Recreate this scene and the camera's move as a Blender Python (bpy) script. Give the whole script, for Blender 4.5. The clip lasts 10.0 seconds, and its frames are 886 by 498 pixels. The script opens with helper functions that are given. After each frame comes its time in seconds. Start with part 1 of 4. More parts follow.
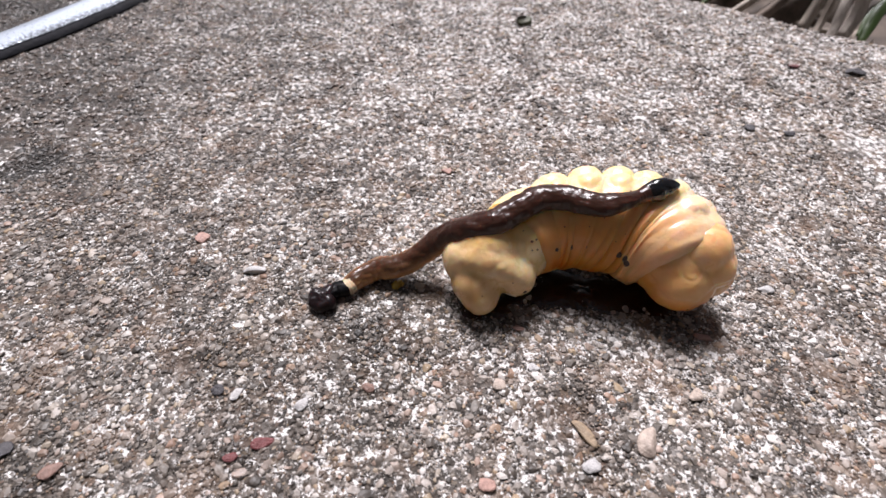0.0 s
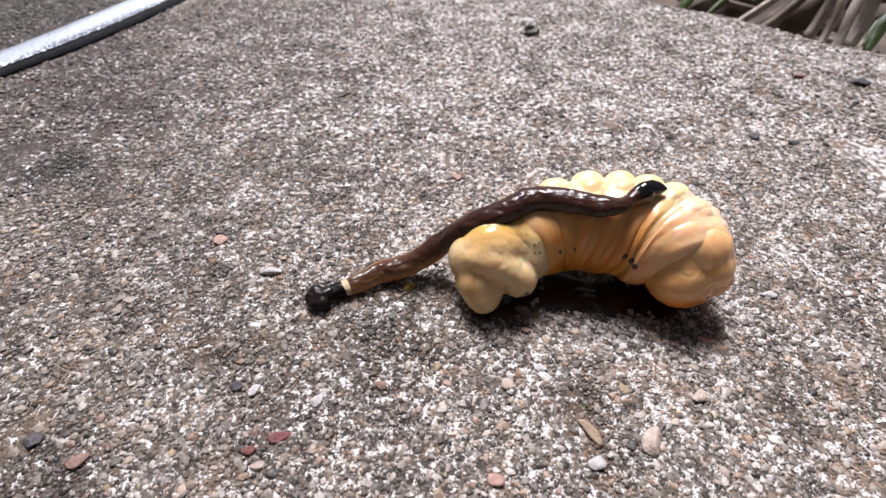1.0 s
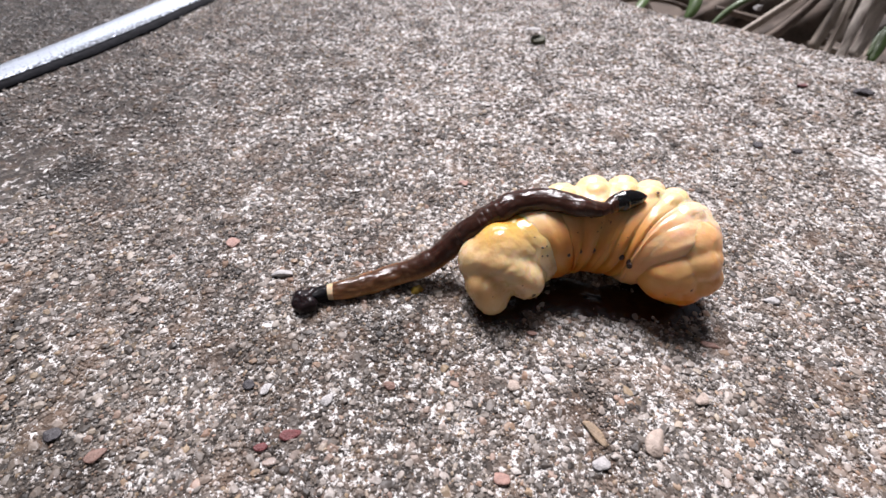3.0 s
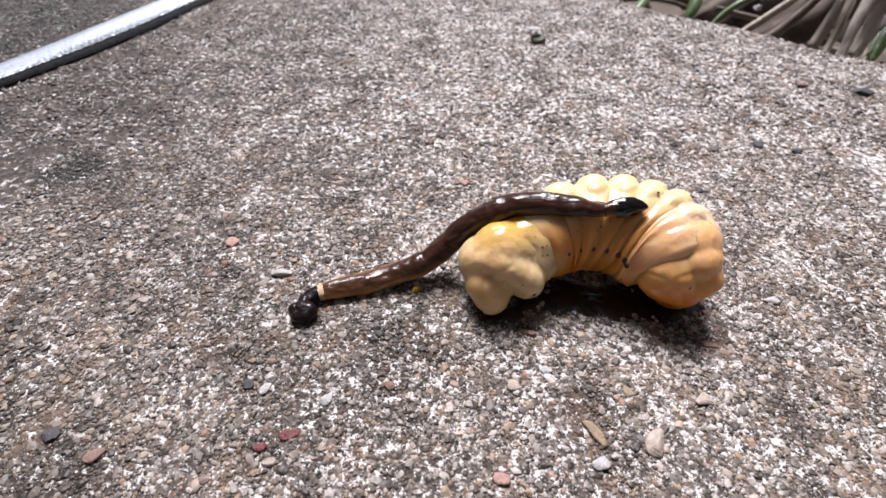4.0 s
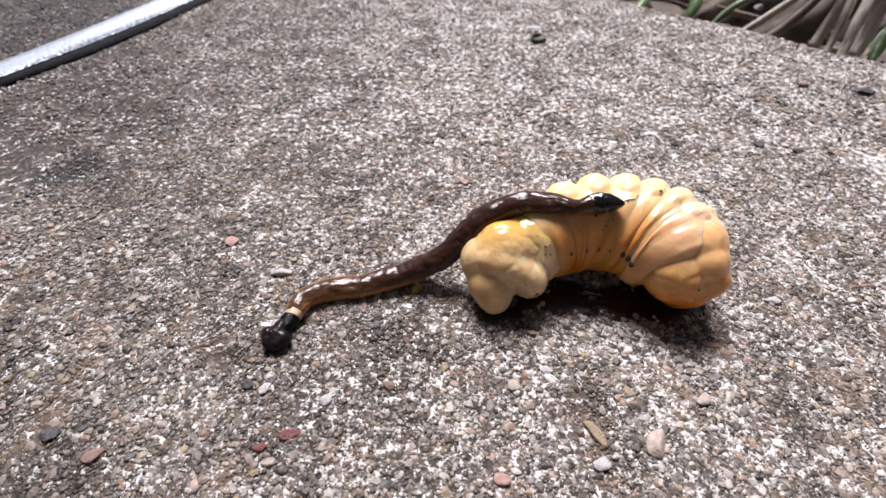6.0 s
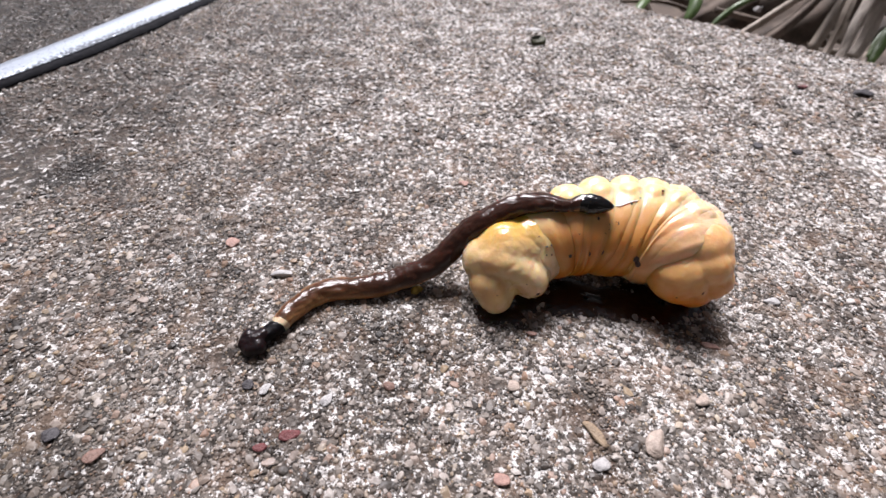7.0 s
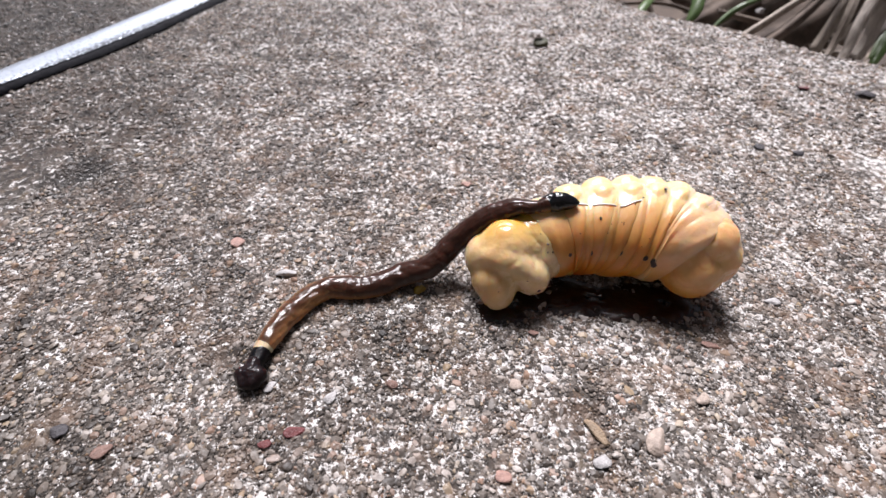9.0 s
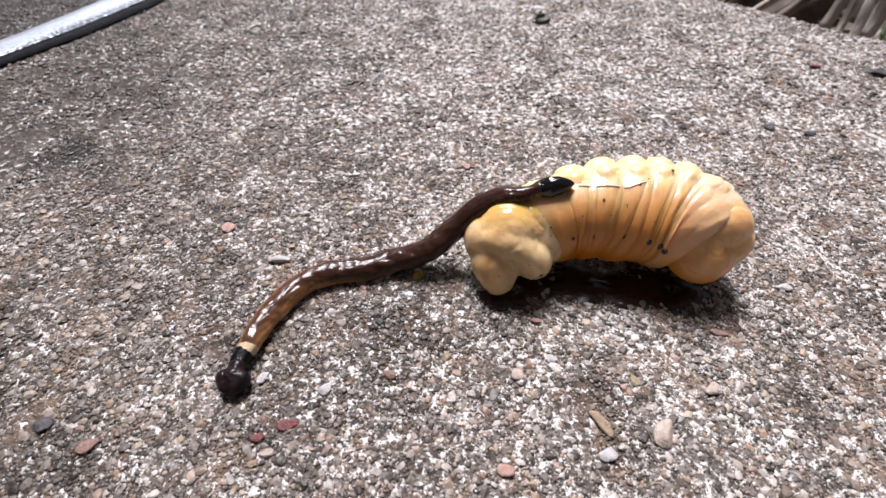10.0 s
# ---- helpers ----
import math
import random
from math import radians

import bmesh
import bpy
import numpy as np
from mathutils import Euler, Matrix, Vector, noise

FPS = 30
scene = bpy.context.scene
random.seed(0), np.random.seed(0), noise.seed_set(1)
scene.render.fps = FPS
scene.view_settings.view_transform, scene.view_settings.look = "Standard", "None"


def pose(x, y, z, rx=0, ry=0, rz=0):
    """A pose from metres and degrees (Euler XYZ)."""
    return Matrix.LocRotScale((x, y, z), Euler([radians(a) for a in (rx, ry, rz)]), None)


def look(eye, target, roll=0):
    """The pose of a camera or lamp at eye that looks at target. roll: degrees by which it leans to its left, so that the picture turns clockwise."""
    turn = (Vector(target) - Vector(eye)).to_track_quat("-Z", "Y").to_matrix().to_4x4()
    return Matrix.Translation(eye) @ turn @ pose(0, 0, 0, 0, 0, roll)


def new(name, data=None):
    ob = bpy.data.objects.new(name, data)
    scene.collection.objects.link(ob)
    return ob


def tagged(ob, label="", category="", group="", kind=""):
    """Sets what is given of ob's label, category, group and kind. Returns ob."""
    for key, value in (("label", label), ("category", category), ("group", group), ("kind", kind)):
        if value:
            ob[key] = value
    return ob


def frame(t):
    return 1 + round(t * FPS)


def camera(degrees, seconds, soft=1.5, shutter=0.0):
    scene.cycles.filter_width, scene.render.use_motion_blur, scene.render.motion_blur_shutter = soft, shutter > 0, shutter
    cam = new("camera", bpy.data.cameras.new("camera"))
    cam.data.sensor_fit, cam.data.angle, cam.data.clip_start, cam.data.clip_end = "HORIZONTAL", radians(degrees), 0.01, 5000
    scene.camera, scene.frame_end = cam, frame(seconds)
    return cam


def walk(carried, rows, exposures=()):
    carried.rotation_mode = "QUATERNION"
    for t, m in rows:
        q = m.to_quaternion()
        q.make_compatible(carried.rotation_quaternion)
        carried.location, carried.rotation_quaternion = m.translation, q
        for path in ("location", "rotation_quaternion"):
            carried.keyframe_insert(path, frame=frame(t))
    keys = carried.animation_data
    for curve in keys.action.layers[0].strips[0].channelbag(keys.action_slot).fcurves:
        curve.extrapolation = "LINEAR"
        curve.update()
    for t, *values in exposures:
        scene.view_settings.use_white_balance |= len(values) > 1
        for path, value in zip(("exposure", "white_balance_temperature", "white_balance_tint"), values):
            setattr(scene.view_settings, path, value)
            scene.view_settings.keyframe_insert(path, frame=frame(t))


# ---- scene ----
MM = 0.001  # the plan below is in millimetres

# ---------------------------------------------------------------- camera
cam = camera(87.55, 10.0, soft=1.5)
cam.data.dof.use_dof, cam.data.dof.focus_distance, cam.data.dof.aperture_fstop = True, 0.0352, 62.0
walk(cam, [
    (0.0, pose(0.00076, 0.00157, 0.02898, 43.118, -1.016, -1.434)),
    (0.5, pose(0.00056, 0.00119, 0.02920, 43.481, -0.963, -1.126)),
    (1.0, pose(0.00036, 0.00062, 0.02966, 43.877, -0.800, -0.637)),
    (1.5, pose(0.00013, 0.00030, 0.02987, 44.230, -0.731, -0.246)),
    (2.0, pose(0.00014, 0.00005, 0.03011, 44.478, -0.688, -0.053)),
    (2.5, pose(0.00006, -0.00005, 0.03014, 44.610, -0.753, 0.007)),
    (4.0, pose(0.00000, -0.00002, 0.03006, 44.575, -0.860, 0.012)),
    (4.5, pose(0.00000, 0.00000, 0.03000, 44.594, -0.897, 0.000)),
    (5.0, pose(-0.00002, 0.00006, 0.02995, 44.539, -0.935, 0.026)),
    (5.5, pose(-0.00002, 0.00007, 0.02995, 44.507, -0.905, 0.042)),
    (7.0, pose(-0.00001, -0.00004, 0.03004, 44.705, -0.903, 0.051)),
    (7.5, pose(-0.00006, -0.00017, 0.03012, 44.850, -0.907, 0.078)),
    (8.0, pose(-0.00007, -0.00037, 0.03024, 45.027, -0.867, 0.168)),
    (8.5, pose(-0.00003, -0.00044, 0.03031, 45.046, -0.789, 0.210)),
    (9.0, pose(-0.00003, -0.00039, 0.03023, 44.875, -0.743, 0.307)),
    (9.5, pose(-0.00011, -0.00020, 0.03007, 44.142, -0.749, 0.265)),
    (10.0, pose(-0.00003, 0.00071, 0.02916, 42.957, -0.708, 0.110)),
], exposures=[(0.0, 0.65, 6150, 17), (10.0, 0.65, 6150, 17)])

# ---------------------------------------------------------------- light
SUN_FROM = Vector((-0.12, 0.60, 1.0)).normalized()
world = bpy.data.worlds.new("sky")
scene.world = world
world.use_nodes = True
wn, wl = world.node_tree.nodes, world.node_tree.links
sky = wn.new("ShaderNodeTexSky")
sky.sky_type = "NISHITA"
sky.sun_disc = False
sky.sun_elevation = math.asin(SUN_FROM.z)
sky.sun_rotation = math.atan2(SUN_FROM.x, SUN_FROM.y)
sky.dust_density = 1.5
soft_sky = wn.new("ShaderNodeHueSaturation")
soft_sky.inputs["Saturation"].default_value = 0.25
wl.new(sky.outputs[0], soft_sky.inputs["Color"])
wl.new(soft_sky.outputs[0], wn["Background"].inputs[0])
wn["Background"].inputs[1].default_value = 0.026
sun = new("sun", bpy.data.lights.new("sun", "SUN"))
sun.data.energy, sun.data.angle, sun.data.color = 5.0, radians(24), (1.0, 0.97, 0.93)
sun.matrix_world = look(SUN_FROM, (0, 0, 0))


# ---------------------------------------------------------------- node helpers
class Mat:
    """A node material with a few shorthands."""

    def __init__(self, name):
        self.mat = bpy.data.materials.new(name)
        self.mat.use_nodes = True
        self.tree = self.mat.node_tree
        self.bsdf = self.tree.nodes["Principled BSDF"]
        self.place = self.tree.nodes.new("ShaderNodeTexCoord").outputs["Object"]

    def node(self, kind, ins=None, **sets):
        n = self.tree.nodes.new(kind)
        for key, value in sets.items():
            setattr(n, key, value)
        for key, value in (ins or {}).items():
            self.put(n.inputs[key], value)
        return n

    def put(self, socket, value):
        if isinstance(value, bpy.types.NodeSocket):
            self.tree.links.new(value, socket)
        else:
            socket.default_value = value

    def set(self, **ins):
        for key, value in ins.items():
            self.put(self.bsdf.inputs[key.replace("_", " ")], value)
        return self

    def noise(self, scale, detail=3.0, rough=0.55, where=None):
        return self.node("ShaderNodeTexNoise", {"Vector": where or self.place, "Scale": scale, "Detail": detail, "Roughness": rough}).outputs["Fac"]

    def cells(self, scale, out="Distance", where=None):
        return self.node("ShaderNodeTexVoronoi", {"Vector": where or self.place, "Scale": scale}).outputs[out]

    def ramp(self, fac, stops, how="LINEAR"):
        n = self.node("ShaderNodeValToRGB", {"Fac": fac})
        n.color_ramp.interpolation = how
        while len(n.color_ramp.elements) < len(stops):
            n.color_ramp.elements.new(0.5)
        for e, (at, c) in zip(n.color_ramp.elements, stops):
            e.position, e.color = at, (*((c, c, c) if isinstance(c, (int, float)) else c), 1)
        return n.outputs[0]

    def mix(self, fac, a, b, how="MIX"):
        n = self.node("ShaderNodeMix", data_type="RGBA", blend_type=how)
        self.put(n.inputs[0], fac)
        for socket, v in ((n.inputs[6], a), (n.inputs[7], b)):
            self.put(socket, (*v, 1) if isinstance(v, tuple) else v)
        return n.outputs[2]

    def math(self, how, a, b=0.0):
        n = self.node("ShaderNodeMath", operation=how)
        self.put(n.inputs[0], a), self.put(n.inputs[1], b)
        return n.outputs[0]

    def attr(self, name):
        return self.node("ShaderNodeAttribute", attribute_name=name).outputs["Fac"]

    def body(self, stretch=(1, 1, 1)):
        where = self.node("ShaderNodeAttribute", attribute_name="body").outputs["Vector"]
        return self.node("ShaderNodeMapping", {"Vector": where, "Scale": stretch}).outputs[0]

    def bump(self, *layers):
        last = None
        for height, strength, distance in layers:
            n = self.node("ShaderNodeBump", {"Height": height, "Strength": strength, "Distance": distance})
            if last:
                self.put(n.inputs["Normal"], last)
            last = n.outputs[0]
        self.put(self.bsdf.inputs["Normal"], last)
        self.put(self.bsdf.inputs["Coat Normal"], last)
        return self


# ---------------------------------------------------------------- materials
GRAIN_COLOURS = [(0.0, (0.042, 0.034, 0.028)), (0.22, (0.094, 0.078, 0.065)), (0.40, (0.20, 0.174, 0.152)), (0.55, (0.34, 0.30, 0.265)),
                 (0.68, (0.47, 0.42, 0.38)), (0.76, (0.35, 0.225, 0.165)), (0.82, (0.41, 0.315, 0.205)), (0.90, (0.57, 0.525, 0.485)), (1.0, (0.69, 0.655, 0.63))]


def stained_and_shaded(m, colour):
    """Rusty tints, dark algal stains in wide clouds, with a fall-off of light to the left painted in, and a few dark
    blots.
    """
    where = m.node("ShaderNodeNewGeometry").outputs["Position"]
    # darker towards the left: stains together with a painted fall-off of light
    east = m.math("MULTIPLY", m.node("ShaderNodeSeparateXYZ", {0: where}).outputs[0], 5.0)
    film = m.math("ADD", m.noise(26, 5, 0.65, where), east)
    rust = m.ramp(m.noise(330, 4, 0.6, where), [(0.50, 0.0), (0.68, 0.45)])
    colour = m.mix(rust, colour, (0.26, 0.17, 0.115))
    patches = m.ramp(m.noise(115, 6, 0.68, where), [(0.36, (0.40, 0.35, 0.315)), (0.56, (1.0, 1.0, 1.0))])
    colour = m.mix(0.75, colour, patches, "MULTIPLY")
    dark = m.ramp(film, [(0.16, (0.30, 0.265, 0.235)), (0.50, (1.0, 0.99, 0.98))])
    colour = m.mix(1.0, colour, dark, "MULTIPLY")
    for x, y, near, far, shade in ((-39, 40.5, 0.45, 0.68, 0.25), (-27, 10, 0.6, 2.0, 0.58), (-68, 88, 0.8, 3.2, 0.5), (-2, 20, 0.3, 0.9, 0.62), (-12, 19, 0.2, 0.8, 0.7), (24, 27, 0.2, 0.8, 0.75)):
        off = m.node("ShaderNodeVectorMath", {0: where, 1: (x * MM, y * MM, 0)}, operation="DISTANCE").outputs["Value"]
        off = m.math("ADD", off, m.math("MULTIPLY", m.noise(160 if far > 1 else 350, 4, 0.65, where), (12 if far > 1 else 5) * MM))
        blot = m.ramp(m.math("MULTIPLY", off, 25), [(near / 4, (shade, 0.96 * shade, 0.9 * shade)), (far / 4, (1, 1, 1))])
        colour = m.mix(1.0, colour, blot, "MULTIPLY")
    return colour


def limed(m, colour, low, high):
    """White lime that has crept over the surface in ragged webs and flecks."""
    where = m.node("ShaderNodeNewGeometry").outputs["Position"]
    east = m.math("MINIMUM", m.math("MULTIPLY", m.node("ShaderNodeSeparateXYZ", {0: where}).outputs[0], 0.8), 0.0)
    web = m.math("ADD", m.math("MULTIPLY", m.noise(1500, 6, 0.76, where), 0.78), m.math("MULTIPLY", m.noise(230, 4, 0.6, where), 0.22))
    crust = m.ramp(m.math("ADD", web, east), [(low, 0.0), (high, 1.0)])
    fine = m.ramp(m.noise(4200, 4, 0.7, where), [(0.35, (0.42, 0.395, 0.375)), (0.62, (0.72, 0.695, 0.675))])
    return m.mix(crust, colour, fine)


def concrete_material():
    m = Mat("concrete")
    cell = m.cells(1900, "Color")
    grey = m.ramp(m.node("ShaderNodeSeparateColor", {0: cell}).outputs[0], GRAIN_COLOURS)
    base = m.mix(0.7, grey, (0.042, 0.035, 0.030))
    m.set(Base_Color=limed(m, stained_and_shaded(m, base), 0.515, 0.545), Roughness=0.85)
    return m.bump((m.cells(1900), 0.7, 0.2 * MM), (m.cells(3600), 0.7, 0.12 * MM), (m.noise(6500, 4, 0.7), 0.6, 0.08 * MM)).mat


def grain_material(name, pieces):
    m = Mat(name)
    pick = m.node("ShaderNodeObjectInfo").outputs["Random"] if pieces else m.node("ShaderNodeNewGeometry").outputs["Random Per Island"]
    grey = m.ramp(pick, GRAIN_COLOURS)
    where = m.node("ShaderNodeNewGeometry").outputs["Position"]
    grey = m.mix(0.6, grey, m.ramp(m.noise(3800, 4, 0.7, where), [(0.3, 0.35), (0.7, 1.0)]), "MULTIPLY")
    m.set(Base_Color=limed(m, stained_and_shaded(m, grey), 0.572, 0.60), Roughness=0.5)
    return m.bump((m.noise(7000, 3, 0.6, where), 0.5, 0.05 * MM)).mat


def flesh_material(name, pale, rich, dorsal, sheen=0.40, depth=0.6):
    """Waxy, translucent skin: a pale and a rich tone in soft clouds and a dorsal tone along the back, which on rings
    and head also carries light from above.
    """
    m = Mat(name)
    where = m.body()
    tone = m.mix(m.ramp(m.noise(230, 3, 0.5, where), [(0.38, 0.0), (0.62, 1.0)]), pale, rich)
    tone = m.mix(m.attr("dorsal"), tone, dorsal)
    fine = m.ramp(m.noise(1800, 4, 0.6, where), [(0.3, (0.93, 0.90, 0.86)), (0.7, (1.0, 1.0, 1.0))])
    m.set(Base_Color=m.mix(1.0, tone, fine, "MULTIPLY"), Roughness=m.ramp(m.noise(700, 3, 0.6, where), [(0.3, sheen - 0.06), (0.7, sheen + 0.12)]),
          Subsurface_Weight=0.95, Subsurface_Scale=depth * MM, Specular_IOR_Level=0.4, Coat_Weight=0.3, Coat_Roughness=0.09)
    m.put(m.bsdf.inputs["Subsurface Radius"], (1.0, 0.55, 0.25))
    return m.bump((m.noise(520, 3, 0.55, where), 0.32, 0.34 * MM), (m.noise(3000, 4, 0.65, where), 0.32, 0.05 * MM)).mat


def slime_material(name, back, belly, wet=1.0):
    """Wet skin with lengthwise wrinkles: a dark back and a paler belly."""
    m = Mat(name)
    where, long = m.body(), m.body((0.45, 1, 1))
    tone = m.mix(m.attr("dorsal"), belly, back)
    m.set(Base_Color=m.mix(0.2, tone, m.ramp(m.noise(1500, 4, 0.6, where), [(0.3, 0.4), (0.7, 1.0)]), "MULTIPLY"), Roughness=0.46 - 0.18 * wet, Coat_Weight=0.34 * wet, Coat_Roughness=0.035, Coat_IOR=1.36,
          Specular_IOR_Level=0.10 + 0.14 * wet, Subsurface_Weight=0.25, Subsurface_Scale=0.6 * MM)
    return m.bump((m.noise(420, 2, 0.5, where), 0.6, 0.45 * MM), (m.noise(1300, 3, 0.55, long), 0.75, 0.20 * MM), (m.noise(3800, 3, 0.6, long), 0.3, 0.05 * MM)).mat


def steel_material():
    m = Mat("worn_steel")
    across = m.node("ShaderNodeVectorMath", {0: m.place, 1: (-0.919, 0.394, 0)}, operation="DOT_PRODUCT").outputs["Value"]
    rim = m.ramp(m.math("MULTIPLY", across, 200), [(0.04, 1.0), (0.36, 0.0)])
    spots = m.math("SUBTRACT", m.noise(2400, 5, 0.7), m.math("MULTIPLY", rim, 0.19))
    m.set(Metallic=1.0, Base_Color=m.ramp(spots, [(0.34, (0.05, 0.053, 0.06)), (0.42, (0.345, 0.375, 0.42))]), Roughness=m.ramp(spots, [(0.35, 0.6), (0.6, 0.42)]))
    return m.bump((m.noise(2600, 4, 0.65), 0.35, 0.12 * MM), (m.noise(300, 3, 0.5), 0.2, 0.3 * MM)).mat


def plain_material(name, dark, light, scale, rough=0.7, stretch=(1, 1, 1), gloss=0.5):
    m = Mat(name)
    where = m.node("ShaderNodeMapping", {"Vector": m.place, "Scale": stretch}).outputs[0]
    m.set(Base_Color=m.ramp(m.noise(scale, 5, 0.65, where), [(0.3, dark), (0.7, light)]), Roughness=rough, Specular_IOR_Level=gloss)
    return m.bump((m.noise(scale * 3, 4, 0.6, where), 0.4, 0.4 * MM)).mat


CONCRETE = concrete_material()
GRAINS, GRAIN = grain_material("sand_grains", False), grain_material("sand_grain", True)
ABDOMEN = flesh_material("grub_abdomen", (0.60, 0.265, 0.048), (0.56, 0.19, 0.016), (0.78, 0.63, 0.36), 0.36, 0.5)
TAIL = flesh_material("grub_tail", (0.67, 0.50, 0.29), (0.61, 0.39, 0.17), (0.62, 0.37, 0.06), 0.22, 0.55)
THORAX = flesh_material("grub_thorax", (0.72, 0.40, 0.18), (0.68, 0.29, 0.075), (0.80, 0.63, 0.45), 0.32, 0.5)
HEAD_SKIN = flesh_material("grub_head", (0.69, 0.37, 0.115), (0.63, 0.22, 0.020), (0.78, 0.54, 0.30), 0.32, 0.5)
BLACK_SLIME = slime_material("black_slime", (0.0038, 0.003, 0.003), (0.0053, 0.0038, 0.0038), 1.9)
HEAD_SLIME = slime_material("dark_head_slime", (0.0105, 0.0052, 0.0058), (0.0125, 0.006, 0.0065), 0.6)
NECK_SLIME = slime_material("matt_black_skin", (0.003, 0.0023, 0.003), (0.0046, 0.003, 0.003), 0.12)
BROWN_SLIME = slime_material("brown_slime", (0.036, 0.0135, 0.0085), (0.46, 0.215, 0.08))
WHITE_SLIME = slime_material("cream_slime", (0.532, 0.3952, 0.2508), (0.5928, 0.4712, 0.3192))
DARK_SPOT = plain_material("dark_spot", (0.0152, 0.0053, 0.003), (0.057, 0.019, 0.0091), 1500, 0.5)
STEEL = steel_material()
SHADED_STEEL = plain_material("shaded_steel", (0.0046, 0.0046, 0.0061), (0.0152, 0.0152, 0.0198), 500, 0.75, gloss=0.12)
SOIL = plain_material("soil", (0.018, 0.0135, 0.0105), (0.12, 0.09, 0.07), 45, 0.9)
STRAW = plain_material("dry_straw", (0.13, 0.10, 0.075), (0.43, 0.37, 0.31), 160, 0.6, (3, 3, 0.6))
PALE_STRAW = plain_material("bleached_straw", (0.22, 0.18, 0.15), (0.66, 0.60, 0.53), 220, 0.6, (3, 3, 0.5))
BARK = plain_material("dead_bark", (0.028, 0.020, 0.015), (0.19, 0.145, 0.115), 150, 0.85)
PEBBLES = {name: plain_material(name + "_stone", tuple(0.55 * c for c in tone), tone, 1500, 0.5) for name, tone in (
    ("beige", (0.4712, 0.38, 0.3192)), ("tan", (0.3344, 0.2432, 0.1596)), ("pink", (0.418, 0.2508, 0.2052)), ("white", (0.5016, 0.4788, 0.4712)), ("red", (0.1672, 0.0456, 0.0456)),
    ("slate", (0.0532, 0.0471, 0.0517)), ("brown", (0.2432, 0.1444, 0.114)), ("moss", (0.0836, 0.0836, 0.038)))}
MUCUS = Mat("mucus").set(Base_Color=(0.92, 0.90, 0.86, 1), Roughness=0.2, Coat_Weight=1.0).mat
OOZE_AND_SHADE = plain_material("ooze_and_shade", (0.0061, 0.0023, 0.0015), (0.0228, 0.0076, 0.0046), 700, 0.12)
YOLK = plain_material("yellow_fluid", (0.266, 0.1672, 0.0228), (0.418, 0.2888, 0.0456), 900, 0.2)
SKY_BLOCKER = plain_material("sky_blocker_dark", (0.0167, 0.0152, 0.0137), (0.0304, 0.0274, 0.0243), 9, 0.9)
LEAF = plain_material("green_leaf", (0.03, 0.055, 0.014), (0.085, 0.14, 0.035), 130, 0.4)


# ---------------------------------------------------------------- mesh helpers
def mesh_object(name, verts, faces, material, parent=None, label="", smooth=True, dorsal=None, body=None):
    """One mesh object from places in metres."""
    me = bpy.data.meshes.new(name)
    me.from_pydata([tuple(v) for v in verts], [], faces)
    if smooth:
        me.shade_smooth()
    me.materials.append(material)
    if dorsal is not None:
        me.attributes.new("dorsal", "FLOAT", "POINT").data.foreach_set("value", np.asarray(dorsal, dtype=np.float32))
    if body is not None:
        me.attributes.new("body", "FLOAT_VECTOR", "POINT").data.foreach_set("vector", np.asarray(body, dtype=np.float32).ravel() * MM)
    ob = new(name, me)
    ob.parent = parent
    return tagged(ob, label)


def ring_faces(rows, cols, start=0):
    """Quads of a tube of that many rings."""
    return [(start + i * cols + j, start + i * cols + (j + 1) % cols, start + (i + 1) * cols + (j + 1) % cols, start + (i + 1) * cols + j)
            for i in range(rows - 1) for j in range(cols)]


def ball_mesh(steps):
    bm = bmesh.new()
    bmesh.ops.create_icosphere(bm, subdivisions=steps, radius=1.0)
    v = np.array([p.co[:] for p in bm.verts])
    f = [tuple(p.index for p in face.verts) for face in bm.faces]
    bm.free()
    return v, f


def melted(balls, soft, steps=5, rough=0.0, seed=0, folds=0.0):
    """A closed lump: the outline of balls (x, y, z, radius) that melt into one another over soft millimetres."""
    ways, faces = ball_mesh(steps)
    b = np.array(balls, float)
    centre = np.average(b[:, :3], axis=0, weights=b[:, 3] ** 3)
    reach = np.linspace(0, max(np.linalg.norm(b[:, :3] - centre, axis=1) + b[:, 3]) + soft, 240)
    out = np.zeros(len(ways))
    for r in reach:
        p = centre + ways * r
        d = np.linalg.norm(p[:, None] - b[None, :, :3], axis=2) - b[None, :, 3]
        sdf = -soft * np.log(np.exp(-d / soft).sum(1))
        out = np.where(sdf <= 0, r, out)
    if rough:
        out += np.array([noise.noise(Vector(w) * 3.1 + Vector((seed, 0, 0))) + 0.5 * noise.noise(Vector(w) * 7.3 + Vector((seed, 5, 0))) for w in ways]) * rough
    if folds:
        line = np.array([noise.noise(Vector(w) * 1.5 + Vector((0, seed * 1.7, 2))) + 0.06 * noise.noise(Vector(w) * 4 + Vector((seed, 1, 2))) for w in ways])
        out -= folds * np.exp(-np.abs(line / 0.07) ** 1.3)
    return centre + ways * out[:, None], faces


def smooth_curve(points, u):
    """Catmull-Rom through points, at u in steps of a point."""
    p = np.vstack([2 * points[0] - points[1], points, 2 * points[-1] - points[-2]])
    i = int(np.clip(np.floor(u), 0, len(points) - 2))
    t = u - i
    a, b, c, d = p[i : i + 4]
    return 0.5 * (2 * b + (c - a) * t + (2 * a - 5 * b + 4 * c - d) * t**2 + (3 * b - a - 3 * c + d) * t**3)


def unit(v):
    return v / np.linalg.norm(v)


